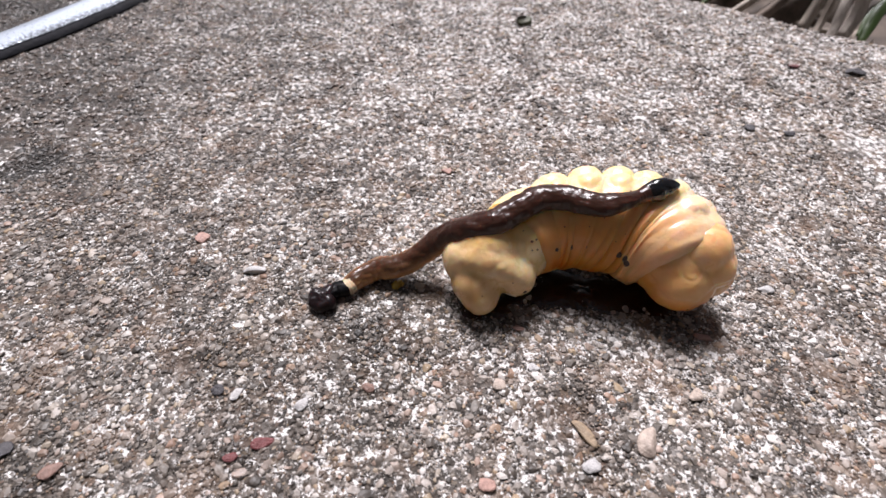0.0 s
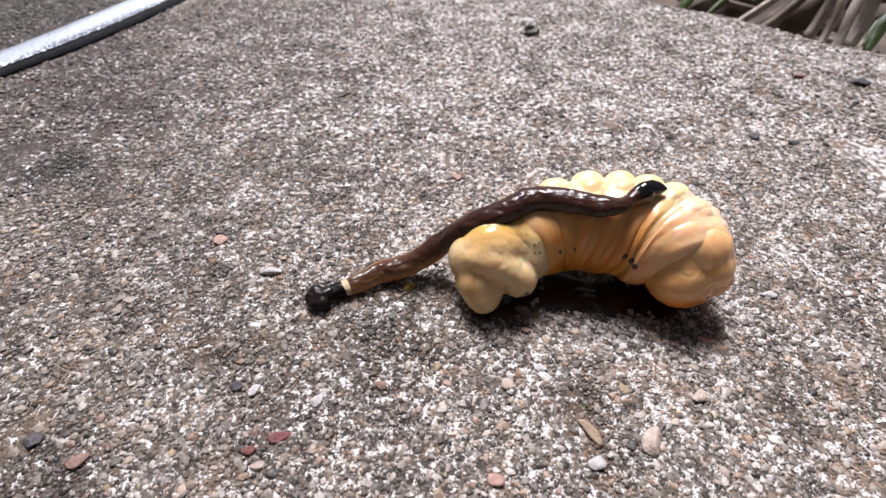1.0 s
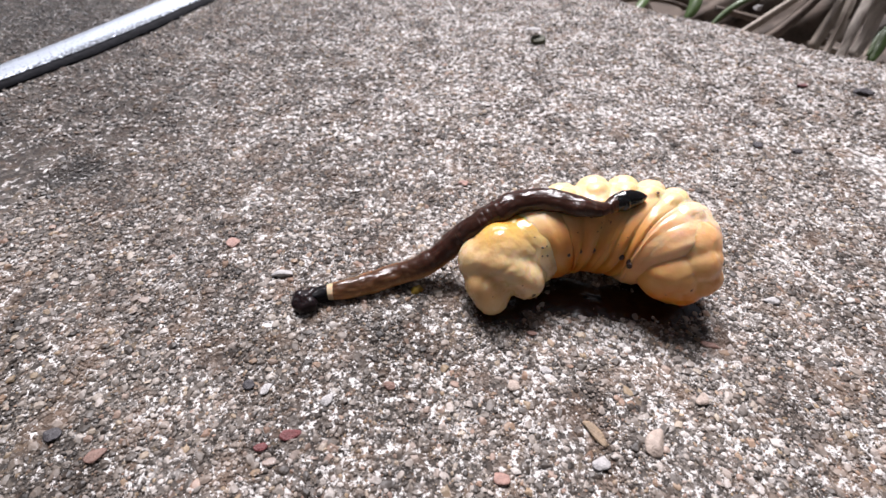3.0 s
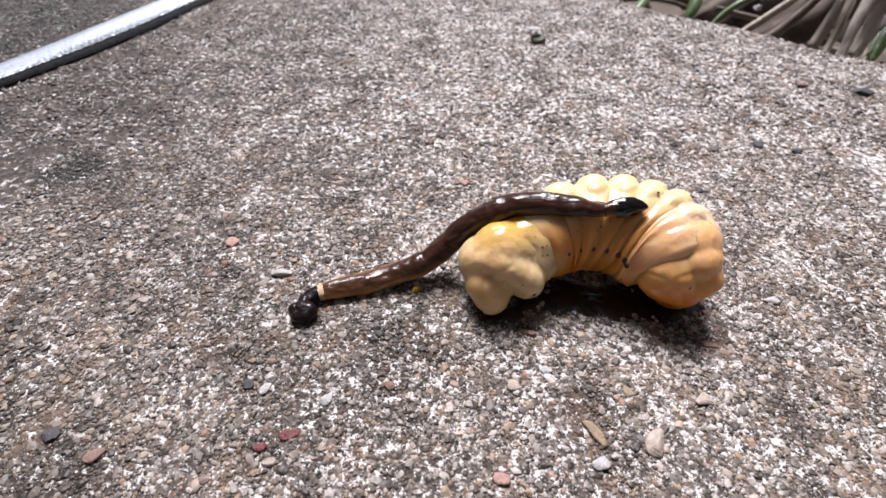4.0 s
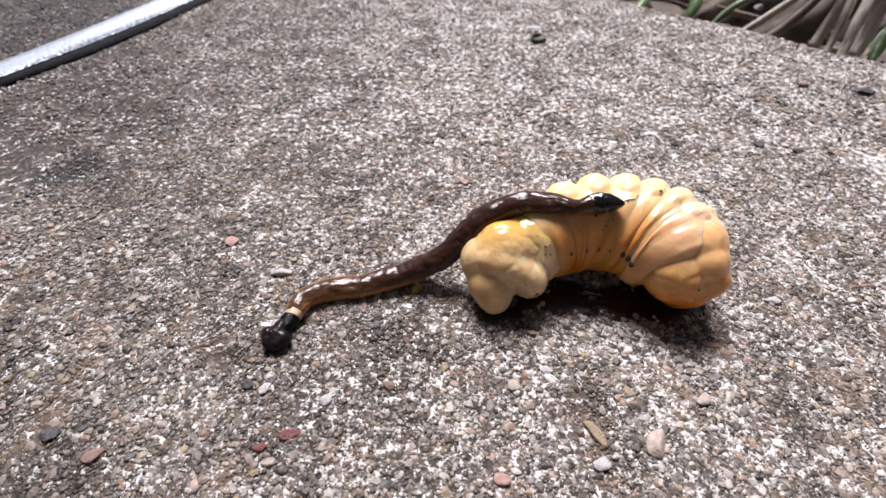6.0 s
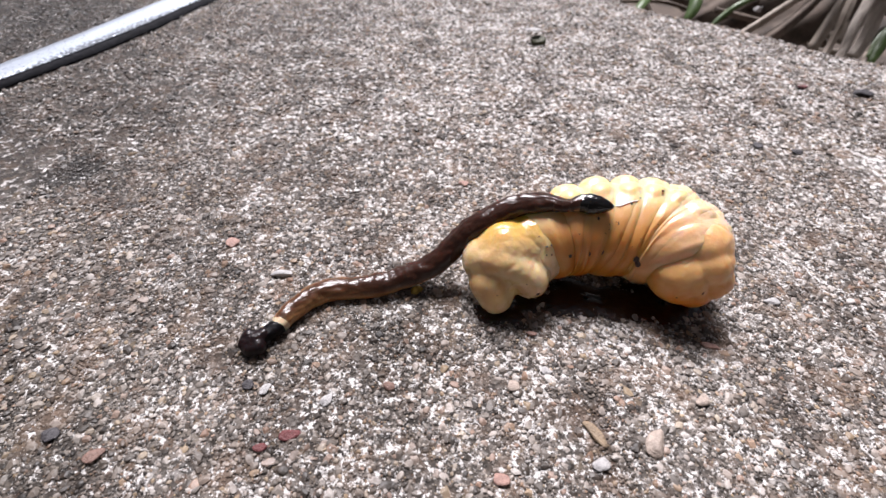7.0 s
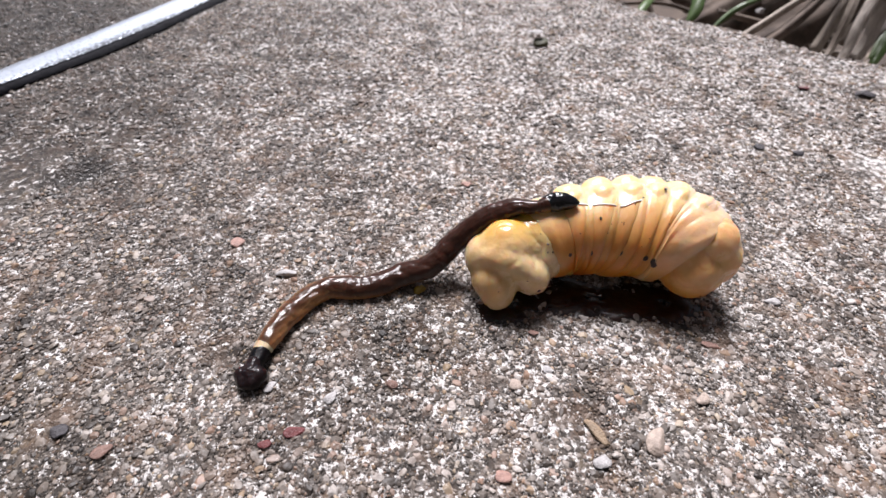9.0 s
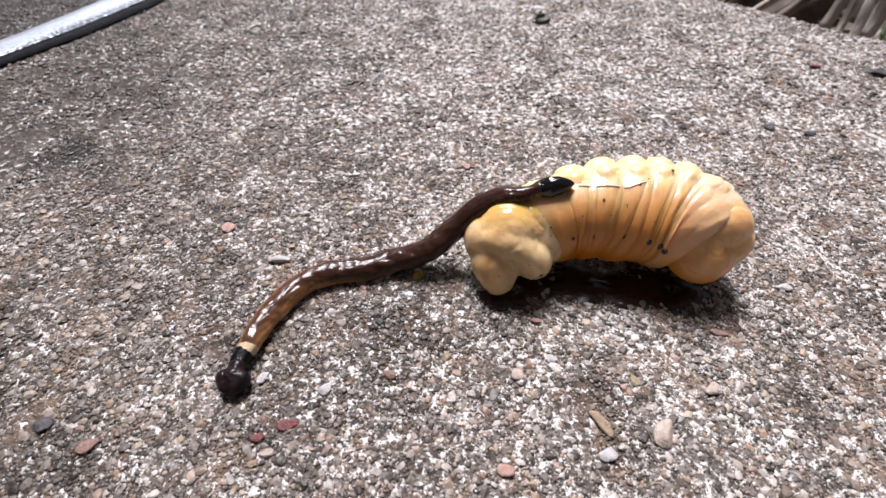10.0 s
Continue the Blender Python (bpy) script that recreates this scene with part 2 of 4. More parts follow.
def frame_at(place, along, up):
    """A pose whose x runs along and whose z is as near to up as it can be; millimetres in, metres out."""
    x = unit(along)
    z = unit(up - x * (up @ x))
    y = np.cross(z, x)
    m = Matrix.Identity(4)
    for k, axis in enumerate((x, y, z)):
        for row in range(3):
            m[row][k] = axis[row]
    m.translation = Vector(place) * MM
    return m


def to_local(m, verts):
    """Places in millimetres, in the space of the pose m, in metres."""
    inv = np.array(m.inverted())
    return (np.asarray(verts) * MM) @ inv[:3, :3].T + inv[:3, 3]


# ---------------------------------------------------------------- pavement and soil
EDGE_A, EDGE_B = np.array((38.5, 102.8)), np.array((68.7, 77.5))  # the slab's far edge runs through these
EDGE_WAY = unit(EDGE_B - EDGE_A)
EDGE_IN = np.array((EDGE_WAY[1], -EDGE_WAY[0]))
EDGE_IN = EDGE_IN if EDGE_IN @ (np.zeros(2) - EDGE_A) > 0 else -EDGE_IN


def edge_wobble(along):
    return 1.6 * noise.noise(Vector((along * 0.06, 0.3, 0))) + 0.7 * noise.noise(Vector((along * 0.23, 4.1, 0)))


def slab_height(x, y):
    """How high the slab's top lies: flat, with a worn round arris at the far edge."""
    inward = (np.array((x, y)) - EDGE_A) @ EDGE_IN
    along = (np.array((x, y)) - EDGE_A) @ EDGE_WAY
    d = inward - edge_wobble(along)
    sag = 0.25 * (noise.noise(Vector((x * 0.05, y * 0.05, 2))))
    return (sag - 3.6 * (1 - min(1, max(0, d) / 7.0)) ** 2.4) if d > 0 else -9.0


def build_pavement():
    """The slab: a sheet with a rounded edge, its side and its underside."""
    us = np.r_[np.linspace(-420, -90, 12), np.linspace(-80, 90, 120), np.linspace(100, 420, 12)]
    vs = np.r_[0, 0.4, 0.9, 1.6, 2.5, 3.6, 5, 7, 9.5, np.linspace(12, 150, 90), np.linspace(160, 520, 10)]
    verts, rows = [], []
    for v in vs:
        for u in us:
            p = EDGE_A + EDGE_WAY * u + EDGE_IN * (v + edge_wobble(u))
            z = -3.6 * (1 - min(1, v / 7.0)) ** 2.4
            z += 0.25 * noise.noise(Vector((p[0] * 0.05, p[1] * 0.05, 2))) + 0.12 * noise.noise(Vector((p[0] * 0.4, p[1] * 0.4, 7)))
            verts.append((p[0] * MM, p[1] * MM, z * MM))
    n = len(us)
    faces = [(i * n + j, i * n + j + 1, (i + 1) * n + j + 1, (i + 1) * n + j) for i in range(len(vs) - 1) for j in range(n - 1)]
    rim = [j for j in range(n)] + [i * n + n - 1 for i in range(1, len(vs))] + [(len(vs) - 1) * n + j for j in range(n - 2, -1, -1)] + [i * n for i in range(len(vs) - 2, 0, -1)]
    low = len(verts)
    verts += [(verts[k][0], verts[k][1], -45 * MM) for k in rim]
    faces += [(rim[k], rim[(k + 1) % len(rim)], low + (k + 1) % len(rim), low + k) for k in range(len(rim))]
    faces.append(tuple(low + k for k in range(len(rim))))
    ob = mesh_object("pavement", verts, faces, CONCRETE)
    bm = bmesh.new()
    bm.from_mesh(ob.data)
    bmesh.ops.recalc_face_normals(bm, faces=bm.faces)
    bm.to_mesh(ob.data)
    bm.free()
    return tagged(ob, "weathered grey concrete slab with exposed sand grains", "pavement", kind="structure")


def build_ground():
    """Soil round the slab, one sheet out to the horizon."""
    steps = [-400, -60, -10, -2, -0.9] + list(np.linspace(-0.6, 0.9, 76)) + [1.2, 2, 10, 60, 400]
    n = len(steps)
    verts = []
    for y in steps:
        for x in steps:
            near = max(abs(x - 0.15), abs(y - 0.15)) < 0.8
            z = -0.045 + (0.012 * noise.noise(Vector((x * 14, y * 14, 0))) + 0.005 * noise.noise(Vector((x * 50, y * 50, 3))) if near else 0)
            verts.append((x, y, z - 0.008))
    faces = [(i * n + j, i * n + j + 1, (i + 1) * n + j + 1, (i + 1) * n + j) for i in range(n - 1) for j in range(n - 1)]
    return tagged(mesh_object("ground", verts, faces, SOIL), "dark brown garden soil behind the slab", "ground", kind="structure")


def build_sky_blocker(name, place, size, label):
    """A plain wall added outside the view, which keeps part of the sky off the slab."""
    bm = bmesh.new()
    bmesh.ops.create_cube(bm, size=1.0, matrix=pose(*place) @ Matrix.Diagonal((*size, 1)))
    bmesh.ops.bevel(bm, geom=bm.edges[:], offset=0.01, segments=2, affect="EDGES")
    me = bpy.data.meshes.new(name)
    bm.to_mesh(me)
    bm.free()
    me.materials.append(SKY_BLOCKER)
    return tagged(new(name, me), label, "wall", kind="structure")


def pebble_shape(steps, seed):
    """A sub-angular grain: a ball with flats worn into it."""
    rnd = random.Random(seed)
    v, f = ball_mesh(steps)
    for _ in range(13):
        way = np.array([rnd.gauss(0, 1) for _ in range(3)])
        way /= np.linalg.norm(way)
        cut, lie = rnd.uniform(0.5, 0.85), v @ way
        v = v - np.clip(lie - cut, 0, None)[:, None] * way
    return v * np.array((rnd.uniform(0.85, 1.25), rnd.uniform(0.7, 1.0), rnd.uniform(0.38, 0.58))), f


def grain_places(x0, x1, y0, y1, step, seed, small, large):
    """Uneven places and sizes of grains over a stretch of the slab, in millimetres."""
    rng = np.random.default_rng(seed)
    out = []
    for row, y in enumerate(np.arange(y0, y1, step * 0.86)):
        for x in np.arange(x0, x1, step):
            px, py = x + (row % 2) * step / 2 + rng.normal(0, step * 0.28), y + rng.normal(0, step * 0.28)
            size = small + (large - small) * rng.random() ** 2.6
            if rng.random() < 0.86:
                out.append((px, py, size, rng.uniform(0, 6.28), rng.uniform(-0.35, 0.35), rng.integers(0, 8)))
    return out


def joined_grains(name, places, steps, parent, proud=0.14, material=None):
    """Many grains in one mesh."""
    shapes = [pebble_shape(steps, 40 + k) for k in range(8)]
    faces0 = np.array(shapes[0][1])
    count = len(shapes[0][0])
    verts, faces = np.empty((len(places), count, 3)), np.empty((len(places), len(faces0), 3), int)
    keep = 0
    for x, y, size, turn, tip, k in places:
        z = slab_height(x, y)
        if z < -3.3:
            continue
        c, s, ct, st = math.cos(turn), math.sin(turn), math.cos(tip), math.sin(tip)
        v = shapes[int(k)][0] * size
        v = v @ np.array([[1, 0, 0], [0, ct, -st], [0, st, ct]]).T @ np.array([[c, -s, 0], [s, c, 0], [0, 0, 1]]).T
        verts[keep] = v + (x, y, z + size * proud)
        faces[keep] = np.array(shapes[int(k)][1]) + keep * count
        keep += 1
    me = bpy.data.meshes.new(name)
    v, f = verts[:keep].reshape(-1, 3) * MM, faces[:keep].reshape(-1, 3)
    me.vertices.add(len(v)), me.loops.add(f.size), me.polygons.add(len(f))
    me.vertices.foreach_set("co", v.ravel())
    me.loops.foreach_set("vertex_index", f.ravel())
    me.polygons.foreach_set("loop_start", np.arange(0, f.size, 3))
    me.update(calc_edges=True)
    me.shade_flat()
    me.materials.append(material or GRAINS)
    ob = new(name, me)
    ob.parent = parent
    return tagged(ob, "sand grains of mixed grey, tan and pink", kind="stuff")


# ---------------------------------------------------------------- the grub
SPINE = {}
GRUB_RADII = np.array((2.42, 3.29, 3.41, 3.46, 3.60, 3.72, 3.88, 4.05, 4.06, 3.60))
REST = 4.5
GRUB_BASE = Vector((12 * MM, 26 * MM, 0))


def spine(t, *points):
    """The grub's axis from tail to head at a time, in millimetres."""
    SPINE[t] = np.array(points)


spine(0.0, (4.77, 22.56, 3.00), (5.41, 24.36, 3.29), (7.27, 26.41, 3.41), (9.34, 27.30, 3.76), (11.42, 27.55, 4.11), (13.58, 27.49, 4.34), (15.70, 26.99, 4.39), (17.48, 26.12, 4.30), (18.73, 24.66, 4.08), (19.36, 23.36, 3.62))
spine(1.2, (4.38, 22.74, 3.00), (5.03, 24.60, 3.29), (7.02, 26.60, 3.41), (9.06, 27.46, 3.76), (11.09, 27.86, 4.11), (13.34, 27.83, 4.34), (15.59, 27.39, 4.39), (17.39, 26.62, 4.30), (18.85, 25.17, 4.08), (19.37, 23.97, 3.62))
spine(2.5, (4.53, 22.83, 3.00), (5.20, 24.75, 3.29), (7.17, 26.70, 3.41), (9.21, 27.61, 3.76), (11.24, 28.06, 4.11), (13.39, 28.08, 4.34), (15.46, 27.65, 4.39), (17.16, 26.87, 4.30), (18.37, 25.64, 4.08), (18.90, 24.49, 3.62))
spine(4.5, (4.56, 22.81, 3.00), (5.23, 24.72, 3.29), (7.15, 26.68, 3.41), (9.19, 27.65, 3.76), (11.23, 28.16, 4.11), (13.39, 28.19, 4.34), (15.44, 27.70, 4.39), (17.06, 26.71, 4.30), (18.21, 25.28, 4.08), (18.86, 24.14, 3.62))
spine(5.5, (4.60, 22.82, 3.00), (5.31, 24.73, 3.29), (7.23, 26.69, 3.41), (9.27, 27.66, 3.76), (11.30, 28.16, 4.11), (13.47, 28.27, 4.34), (15.52, 27.77, 4.39), (17.14, 26.79, 4.30), (18.35, 25.30, 4.08), (19.05, 24.16, 3.62))
spine(7.0, (4.82, 22.96, 3.00), (5.54, 24.89, 3.29), (7.52, 26.84, 3.41), (9.54, 27.61, 3.76), (11.54, 27.91, 4.11), (13.72, 28.06, 4.34), (15.83, 27.78, 4.39), (17.70, 27.14, 4.30), (19.09, 25.62, 4.08), (19.61, 24.38, 3.62))
spine(8.5, (4.84, 23.13, 3.00), (5.57, 25.11, 3.29), (7.58, 27.02, 3.41), (9.61, 27.70, 3.76), (11.62, 27.95, 4.11), (13.87, 28.09, 4.34), (16.09, 27.94, 4.39), (18.11, 27.53, 4.30), (19.61, 26.39, 4.08), (20.27, 25.33, 3.62))
spine(10.0, (4.87, 23.45, 3.00), (5.54, 25.41, 3.29), (7.41, 27.13, 3.41), (9.36, 27.84, 3.76), (11.38, 28.09, 4.11), (13.62, 28.21, 4.34), (15.85, 27.99, 4.39), (17.90, 27.53, 4.30), (19.55, 26.50, 4.08), (20.22, 25.54, 3.62))


def grub_frame(t, u, roll=0.0):
    pts = SPINE[t]
    place = smooth_curve(pts, u)
    along = unit(smooth_curve(pts, min(9, u + 0.15)) - smooth_curve(pts, max(0, u - 0.15)))
    flat = unit(np.array((along[0], along[1], 0)))
    up = np.array((0, 0, 0.86)) + 0.5 * np.cross((0, 0, 1), flat)
    m = frame_at(place, along, up)
    return m @ Matrix.Rotation(radians(roll), 4, "X")


def nod(t):
    """The head end turns its folded face towards the lens and away again."""
    turn = float(np.interp(t, (0, 1.2, 2.5, 4.5, 5.5, 7.0, 8.5, 10), (42, 36, 20, 0, 2, 18, 38, 45)))
    c = Matrix.Translation((-0.95 * MM, 0, 0))
    return c @ Matrix.Rotation(radians(turn), 4, "Z") @ c.inverted()


CUTS = [3.15, 4.22, 5.17, 5.97, 6.72, 7.40, 8.0, 8.5]
BUMPS = [3.72, 4.72, 5.58, 6.35, 7.06, 7.68]


def axis_place(v, angle):
    """The rings lean towards the tail on the belly."""
    lean = 1.8 * (1 - math.exp(-max(0.0, v - 3.1) / 1.35)) - 0.3 * math.exp(-((v - 2.6) / 0.8) ** 2)
    return v - lean * (1 - math.cos(angle)) / 2 * min(1.0, max(0.0, (8.8 - v) / 1.2))


def grub_skin(v, angle):
    """The grub's radius at a place of its length and an angle from its back towards its flank."""
    u = axis_place(v, angle)
    r = float(np.interp(u, range(10), GRUB_RADII))
    deg = math.degrees(angle)
    low = math.exp(-((abs(deg) - 130) / 42) ** 2)
    r += 0.55 * low * math.exp(-((u - 6.3) / 1.4) ** 2)
    for k, c in enumerate(CUTS):
        deep, wide = (0.07 + 0.13 * low, 0.05 + 0.03 * low) if k < 6 else (0.025 + 0.02 * low, 0.09)
        c = c + 0.02 * math.sin(2.3 * angle + 1.7 * k)
        r -= deep * math.exp(-abs((v - c) / wide) ** 1.5)
        r -= (0.9 if k < 6 else 0.4) * deep * math.exp(-((v - c) / (4.5 * wide)) ** 2)
    for k, b in enumerate(BUMPS):
        for at, high, wide, span in ((-13, (0.45, 0.62, 0.62, 0.58, 0.5, 0.3)[k], 0.43 - 0.02 * k, 17), (20, 0.36, 0.34, 14)):
            q = ((v - b) / wide) ** 2 + ((deg - at) / span) ** 2
            r += high * max(0.0, 1 - q) ** 0.62
    q = Vector((v * 2.0, math.cos(angle) * 1.6, math.sin(angle) * 1.6))
    pleat = 0.024 * min(1.0, max(0.0, (v - 6.8) / 0.6)) * math.sin(17 * v + 0.9 * angle + 2.2 * noise.noise(q * 0.8))
    return r + pleat + 0.09 * noise.noise(q * 0.9) + 0.02 * noise.noise(q * 3.1) + 0.006 * noise.noise(q * 8)


def skin_point(t, v, angle, scale=1.0):
    m = grub_frame(t, min(9.0, axis_place(v, angle)))
    o, y, z = (np.array(m.translation) / MM, np.array(m.col[1][:3]), np.array(m.col[2][:3]))
    return o + scale * grub_skin(v, angle) * (math.cos(angle) * z - math.sin(angle) * y), math.cos(angle) * z - math.sin(angle) * y


def skin_spot(name, part_of, rest, v, angle, size, label, flat=0.4, long=1.2):
    """A small dark spot that sits in the skin of a ring."""
    p, way = skin_point(REST, v, radians(angle), 1.012)
    verts, faces = ball_mesh(2)
    spot = mesh_object(name, verts * np.array((size, size * long, size * flat)) * MM, faces, DARK_SPOT, part_of, label)
    along = np.array(rest.col[0][:3])
    spot.matrix_basis = rest.inverted() @ frame_at(p, along, way)
    return spot


def build_grub():
    """Rigid rings, each tucked under the next, a lobed tail and a folded head end. Returns the thing and (part, place on the axis)."""
    grub = tagged(new("beetle_grub"), "plump cream and orange beetle grub curled on the concrete", "grub")
    grub.location = GRUB_BASE
    cols = 120
    angles = [2 * math.pi * (k / cols) - math.pi for k in range(cols)]
    moving, rests = [], []
    starts = [2.5] + CUTS[:-1]
    for k, (a, b) in enumerate(zip(starts, CUTS)):
        mid = (a + b) / 2
        m = grub_frame(REST, mid)
        body = 25
        vs = np.r_[a - 0.75, a - 0.45, a - 0.24, a - 0.1, np.linspace(a, b, body), b + 0.1, b + 0.24, b + 0.45, b + 0.75]
        tuck = np.r_[0.985, 0.93, 0.80, 0.55] if b == CUTS[-1] else np.r_[0.996, 0.98, 0.94, 0.86]
        rows = [[skin_point(REST, float(v), x, s)[0] for x in angles] for v, s in zip(vs, np.r_[0.86, 0.94, 0.98, 0.996, np.ones(body), tuck])]
        world_mm = np.array(rows).reshape(-1, 3)
        # cream back of its own; its contrast with the flanks also holds painted shading
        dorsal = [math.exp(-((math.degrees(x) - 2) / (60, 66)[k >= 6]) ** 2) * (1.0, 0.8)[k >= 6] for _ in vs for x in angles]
        thorax = k >= 6
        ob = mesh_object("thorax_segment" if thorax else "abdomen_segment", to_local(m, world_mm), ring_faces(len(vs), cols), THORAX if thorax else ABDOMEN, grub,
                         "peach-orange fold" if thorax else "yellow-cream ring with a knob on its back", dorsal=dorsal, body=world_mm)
        moving.append((ob, mid)), rests.append(m)
    rings = [ob for ob, _ in moving]
    for k, size in enumerate((0.14, 0.18, 0.20, 0.21, 0.22, 0.24, 0.22)):
        angle = 103 + 2 * k
        v = min(np.arange(2.6, 8.75, 0.01), key=lambda q: abs(axis_place(q, radians(angle)) - 2.95 - 0.64 * k))
        at = sum(v > c for c in CUTS)
        skin_spot("spiracle", rings[at], rests[at], float(v), angle, size, "dark brown breathing pore")
    for k, v, angle, size, long in ((2, 4.55, 63, 0.14, 1.5), (2, 5.1, 72, 0.06, 1.0), (2, 5.13, 78, 0.07, 1.6), (2, 5.0, 82, 0.07, 1.0), (3, 5.45, 72, 0.05, 4.0), (3, 5.35, 70, 0.05, 1.0),
                                    (3, 5.7, 48, 0.10, 2.2), (3, 5.8, 44, 0.08, 1.0), (3, 5.95, 39, 0.08, 1.2), (4, 6.55, 27, 0.16, 1.3), (1, 3.85, 78, 0.08, 1.0), (4, 6.1, 96, 0.06, 1.0),
                                    (4, 6.35, 87, 0.06, 1.0), (1, 3.85, 36, 0.07, 1.0), (5, 7.2, 70, 0.06, 1.0)):
        skin_spot("dirt_speck", rings[k], rests[k], v, angle, 0.7 * size, "black speck of dirt", 0.5, long)
    for k, a, b in ((1, 3.75, 4.2), (2, 4.24, 5.15), (3, 5.19, 5.9)):
        path = [skin_point(REST, v, radians(float(np.interp(v, (3.75, 4.05, 5.35, 5.9), (40, 42, 51, 44)))), 1.015)[0] for v in np.linspace(a, b, 9)]
        verts = [q + 0.055 * np.array((0, math.cos(x), math.sin(x))) for q in path for x in np.linspace(0, 2 * math.pi, 6, endpoint=False)]
        mesh_object("mucus_strand", to_local(rests[k], verts), [q[::-1] for q in ring_faces(9, 6)], MUCUS, rings[k], "thin glistening strand of mucus")
    # the tail, a lobed lump that faces the lens
    m = grub_frame(REST, 1.2)
    c = SPINE[REST]
    tail_balls = [(5.2, 25.0, 3.5, 2.35), (*(c[2] + (0.1, 0.1, 0.1)), 3.15), (5.0, 25.4, 4.2, 2.4), (3.6, 25.1, 3.4, 2.1), (7.6, 25.2, 3.3, 2.0), (7.9, 26.2, 4.1, 2.2), (*(c[3] - (0.7, 0.1, 0)), 2.9),
                  (3.9, 24.1, 4.4, 1.2), (4.7, 23.8, 4.4, 1.2), (5.4, 23.6, 4.2, 1.2), (6.0, 23.45, 3.85, 1.2), (6.6, 23.3, 3.4, 1.2), (7.0, 23.3, 2.95, 1.3), (7.0, 23.6, 2.5, 1.4), (3.9, 23.6, 2.3, 1.8), (4.6, 23.5, 2.3, 1.4), (4.25, 22.75, 1.6, 1.45), (5.6, 24.2, 2.4, 1.5)]
    v, f = melted([(*b[:3], b[3] - 0.06) for b in tail_balls], 0.13, 6, 0.05, 3, 0.10)
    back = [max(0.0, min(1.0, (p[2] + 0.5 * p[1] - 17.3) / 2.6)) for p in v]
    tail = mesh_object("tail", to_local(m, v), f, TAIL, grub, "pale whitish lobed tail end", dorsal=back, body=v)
    moving.append((tail, 1.2))
    near = np.array(v)
    for x, y, z, size, label in ((7.3, 22.2, 2.6, 0.19, "dark pore"), (7.8, 24.0, 6.0, 0.11, "black speck of dirt"), (8.2, 24.4, 5.8, 0.08, "black speck of dirt"), (7.9, 23.6, 5.4, 0.07, "black speck of dirt"),
                                 (8.4, 23.8, 5.2, 0.08, "black speck of dirt"), (7.2, 24.6, 6.6, 0.06, "black speck of dirt"), (4.4, 21.2, 3.2, 0.06, "black speck of dirt"), (6.2, 21.4, 3.9, 0.06, "black speck of dirt")):
        hit = near[np.argmin(((near - (x, y, z)) ** 2).sum(1))]
        way = unit(hit - c[1])
        verts, faces = ball_mesh(2)
        spot = mesh_object("dirt_speck" if "dirt" in label else "pore", verts * np.array((size, size, size * 0.45)) * MM, faces, DARK_SPOT, tail, label)
        spot.matrix_basis = m.inverted() @ frame_at(hit, np.array((1.0, 0.2, 0)), way)
    # the head end, folded in on itself
    m = grub_frame(REST, 9.0)
    p, x, y, z = (np.array(m.translation) / MM, *(np.array(m.col[k][:3]) for k in range(3)))
    lobes = [(-1.2, 0, 0, 3.3), (-0.25, -1.45, -0.45, 2.45), (-1.05, -0.92, 2.0, 2.0), (0.25, -1.35, 1.7, 1.65), (1.25, -0.75, 0.95, 1.65), (1.25, -1.05, -0.45, 1.6), (0.6, 0.9, -1.1, 2.3)]
    v, f = melted([(*(p + a * x + b * y + d * z), r) for a, b, d, r in lobes], 0.065, 6, 0.06, 9, 0.07)
    # paler with height: light falling on the head's top is put into its colour
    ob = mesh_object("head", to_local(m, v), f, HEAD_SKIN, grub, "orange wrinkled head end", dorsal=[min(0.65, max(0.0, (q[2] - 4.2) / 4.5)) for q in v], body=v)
    moving.append((ob, 9.0))
    for a, b, d, size in ((1.9, -2.9, 0.5, 0.13), (2.3, 1.2, -2.3, 0.14), (0.9, -3.4, -1.0, 0.08)):
        aim = p + a * x + b * y + d * z
        hit = v[np.argmin(((v - aim) ** 2).sum(1))]
        verts, faces = ball_mesh(2)
        spot = mesh_object("pore", verts * np.array((size, size, 0.4 * size)) * MM, faces, DARK_SPOT, ob, "small dark pore")
        spot.matrix_basis = m.inverted() @ frame_at(hit, y, unit(hit - p))
    return grub, moving


# ---------------------------------------------------------------- the flatworm
TRAIL = {}
WORM_BASE = Vector((0, 25 * MM, 0))
RINGS = 56


def crawl(t, *points):
    """The worm's axis from head to tail at a time, in millimetres, resampled to even steps."""
    p = np.array(points)
    fine = np.array([smooth_curve(p, u) for u in np.linspace(0, len(p) - 1, 400)])
    run = np.r_[0, np.cumsum(np.linalg.norm(np.diff(fine, axis=0), axis=1))]
    TRAIL[t] = (fine, run)


crawl(0.0, (-7.57, 21.89, 0.80), (-7.36, 22.80, 0.80), (-6.43, 23.66, 0.80), (-5.64, 23.90, 0.83), (-4.86, 24.71, 0.89), (-3.35, 25.52, 1.12), (-1.75, 25.43, 1.59), (-0.49, 25.59, 2.19), (1.06, 25.98, 3.38), (2.24, 25.91, 4.61), (3.90, 25.30, 5.89), (5.52, 25.14, 6.66), (6.95, 25.75, 7.12), (8.68, 26.42, 7.57), (10.31, 26.30, 7.85), (11.74, 25.40, 8.04), (12.98, 25.02, 8.22), (14.31, 25.14, 8.47), (15.79, 25.68, 8.68), (17.02, 26.16, 8.81), (18.16, 26.30, 8.90))
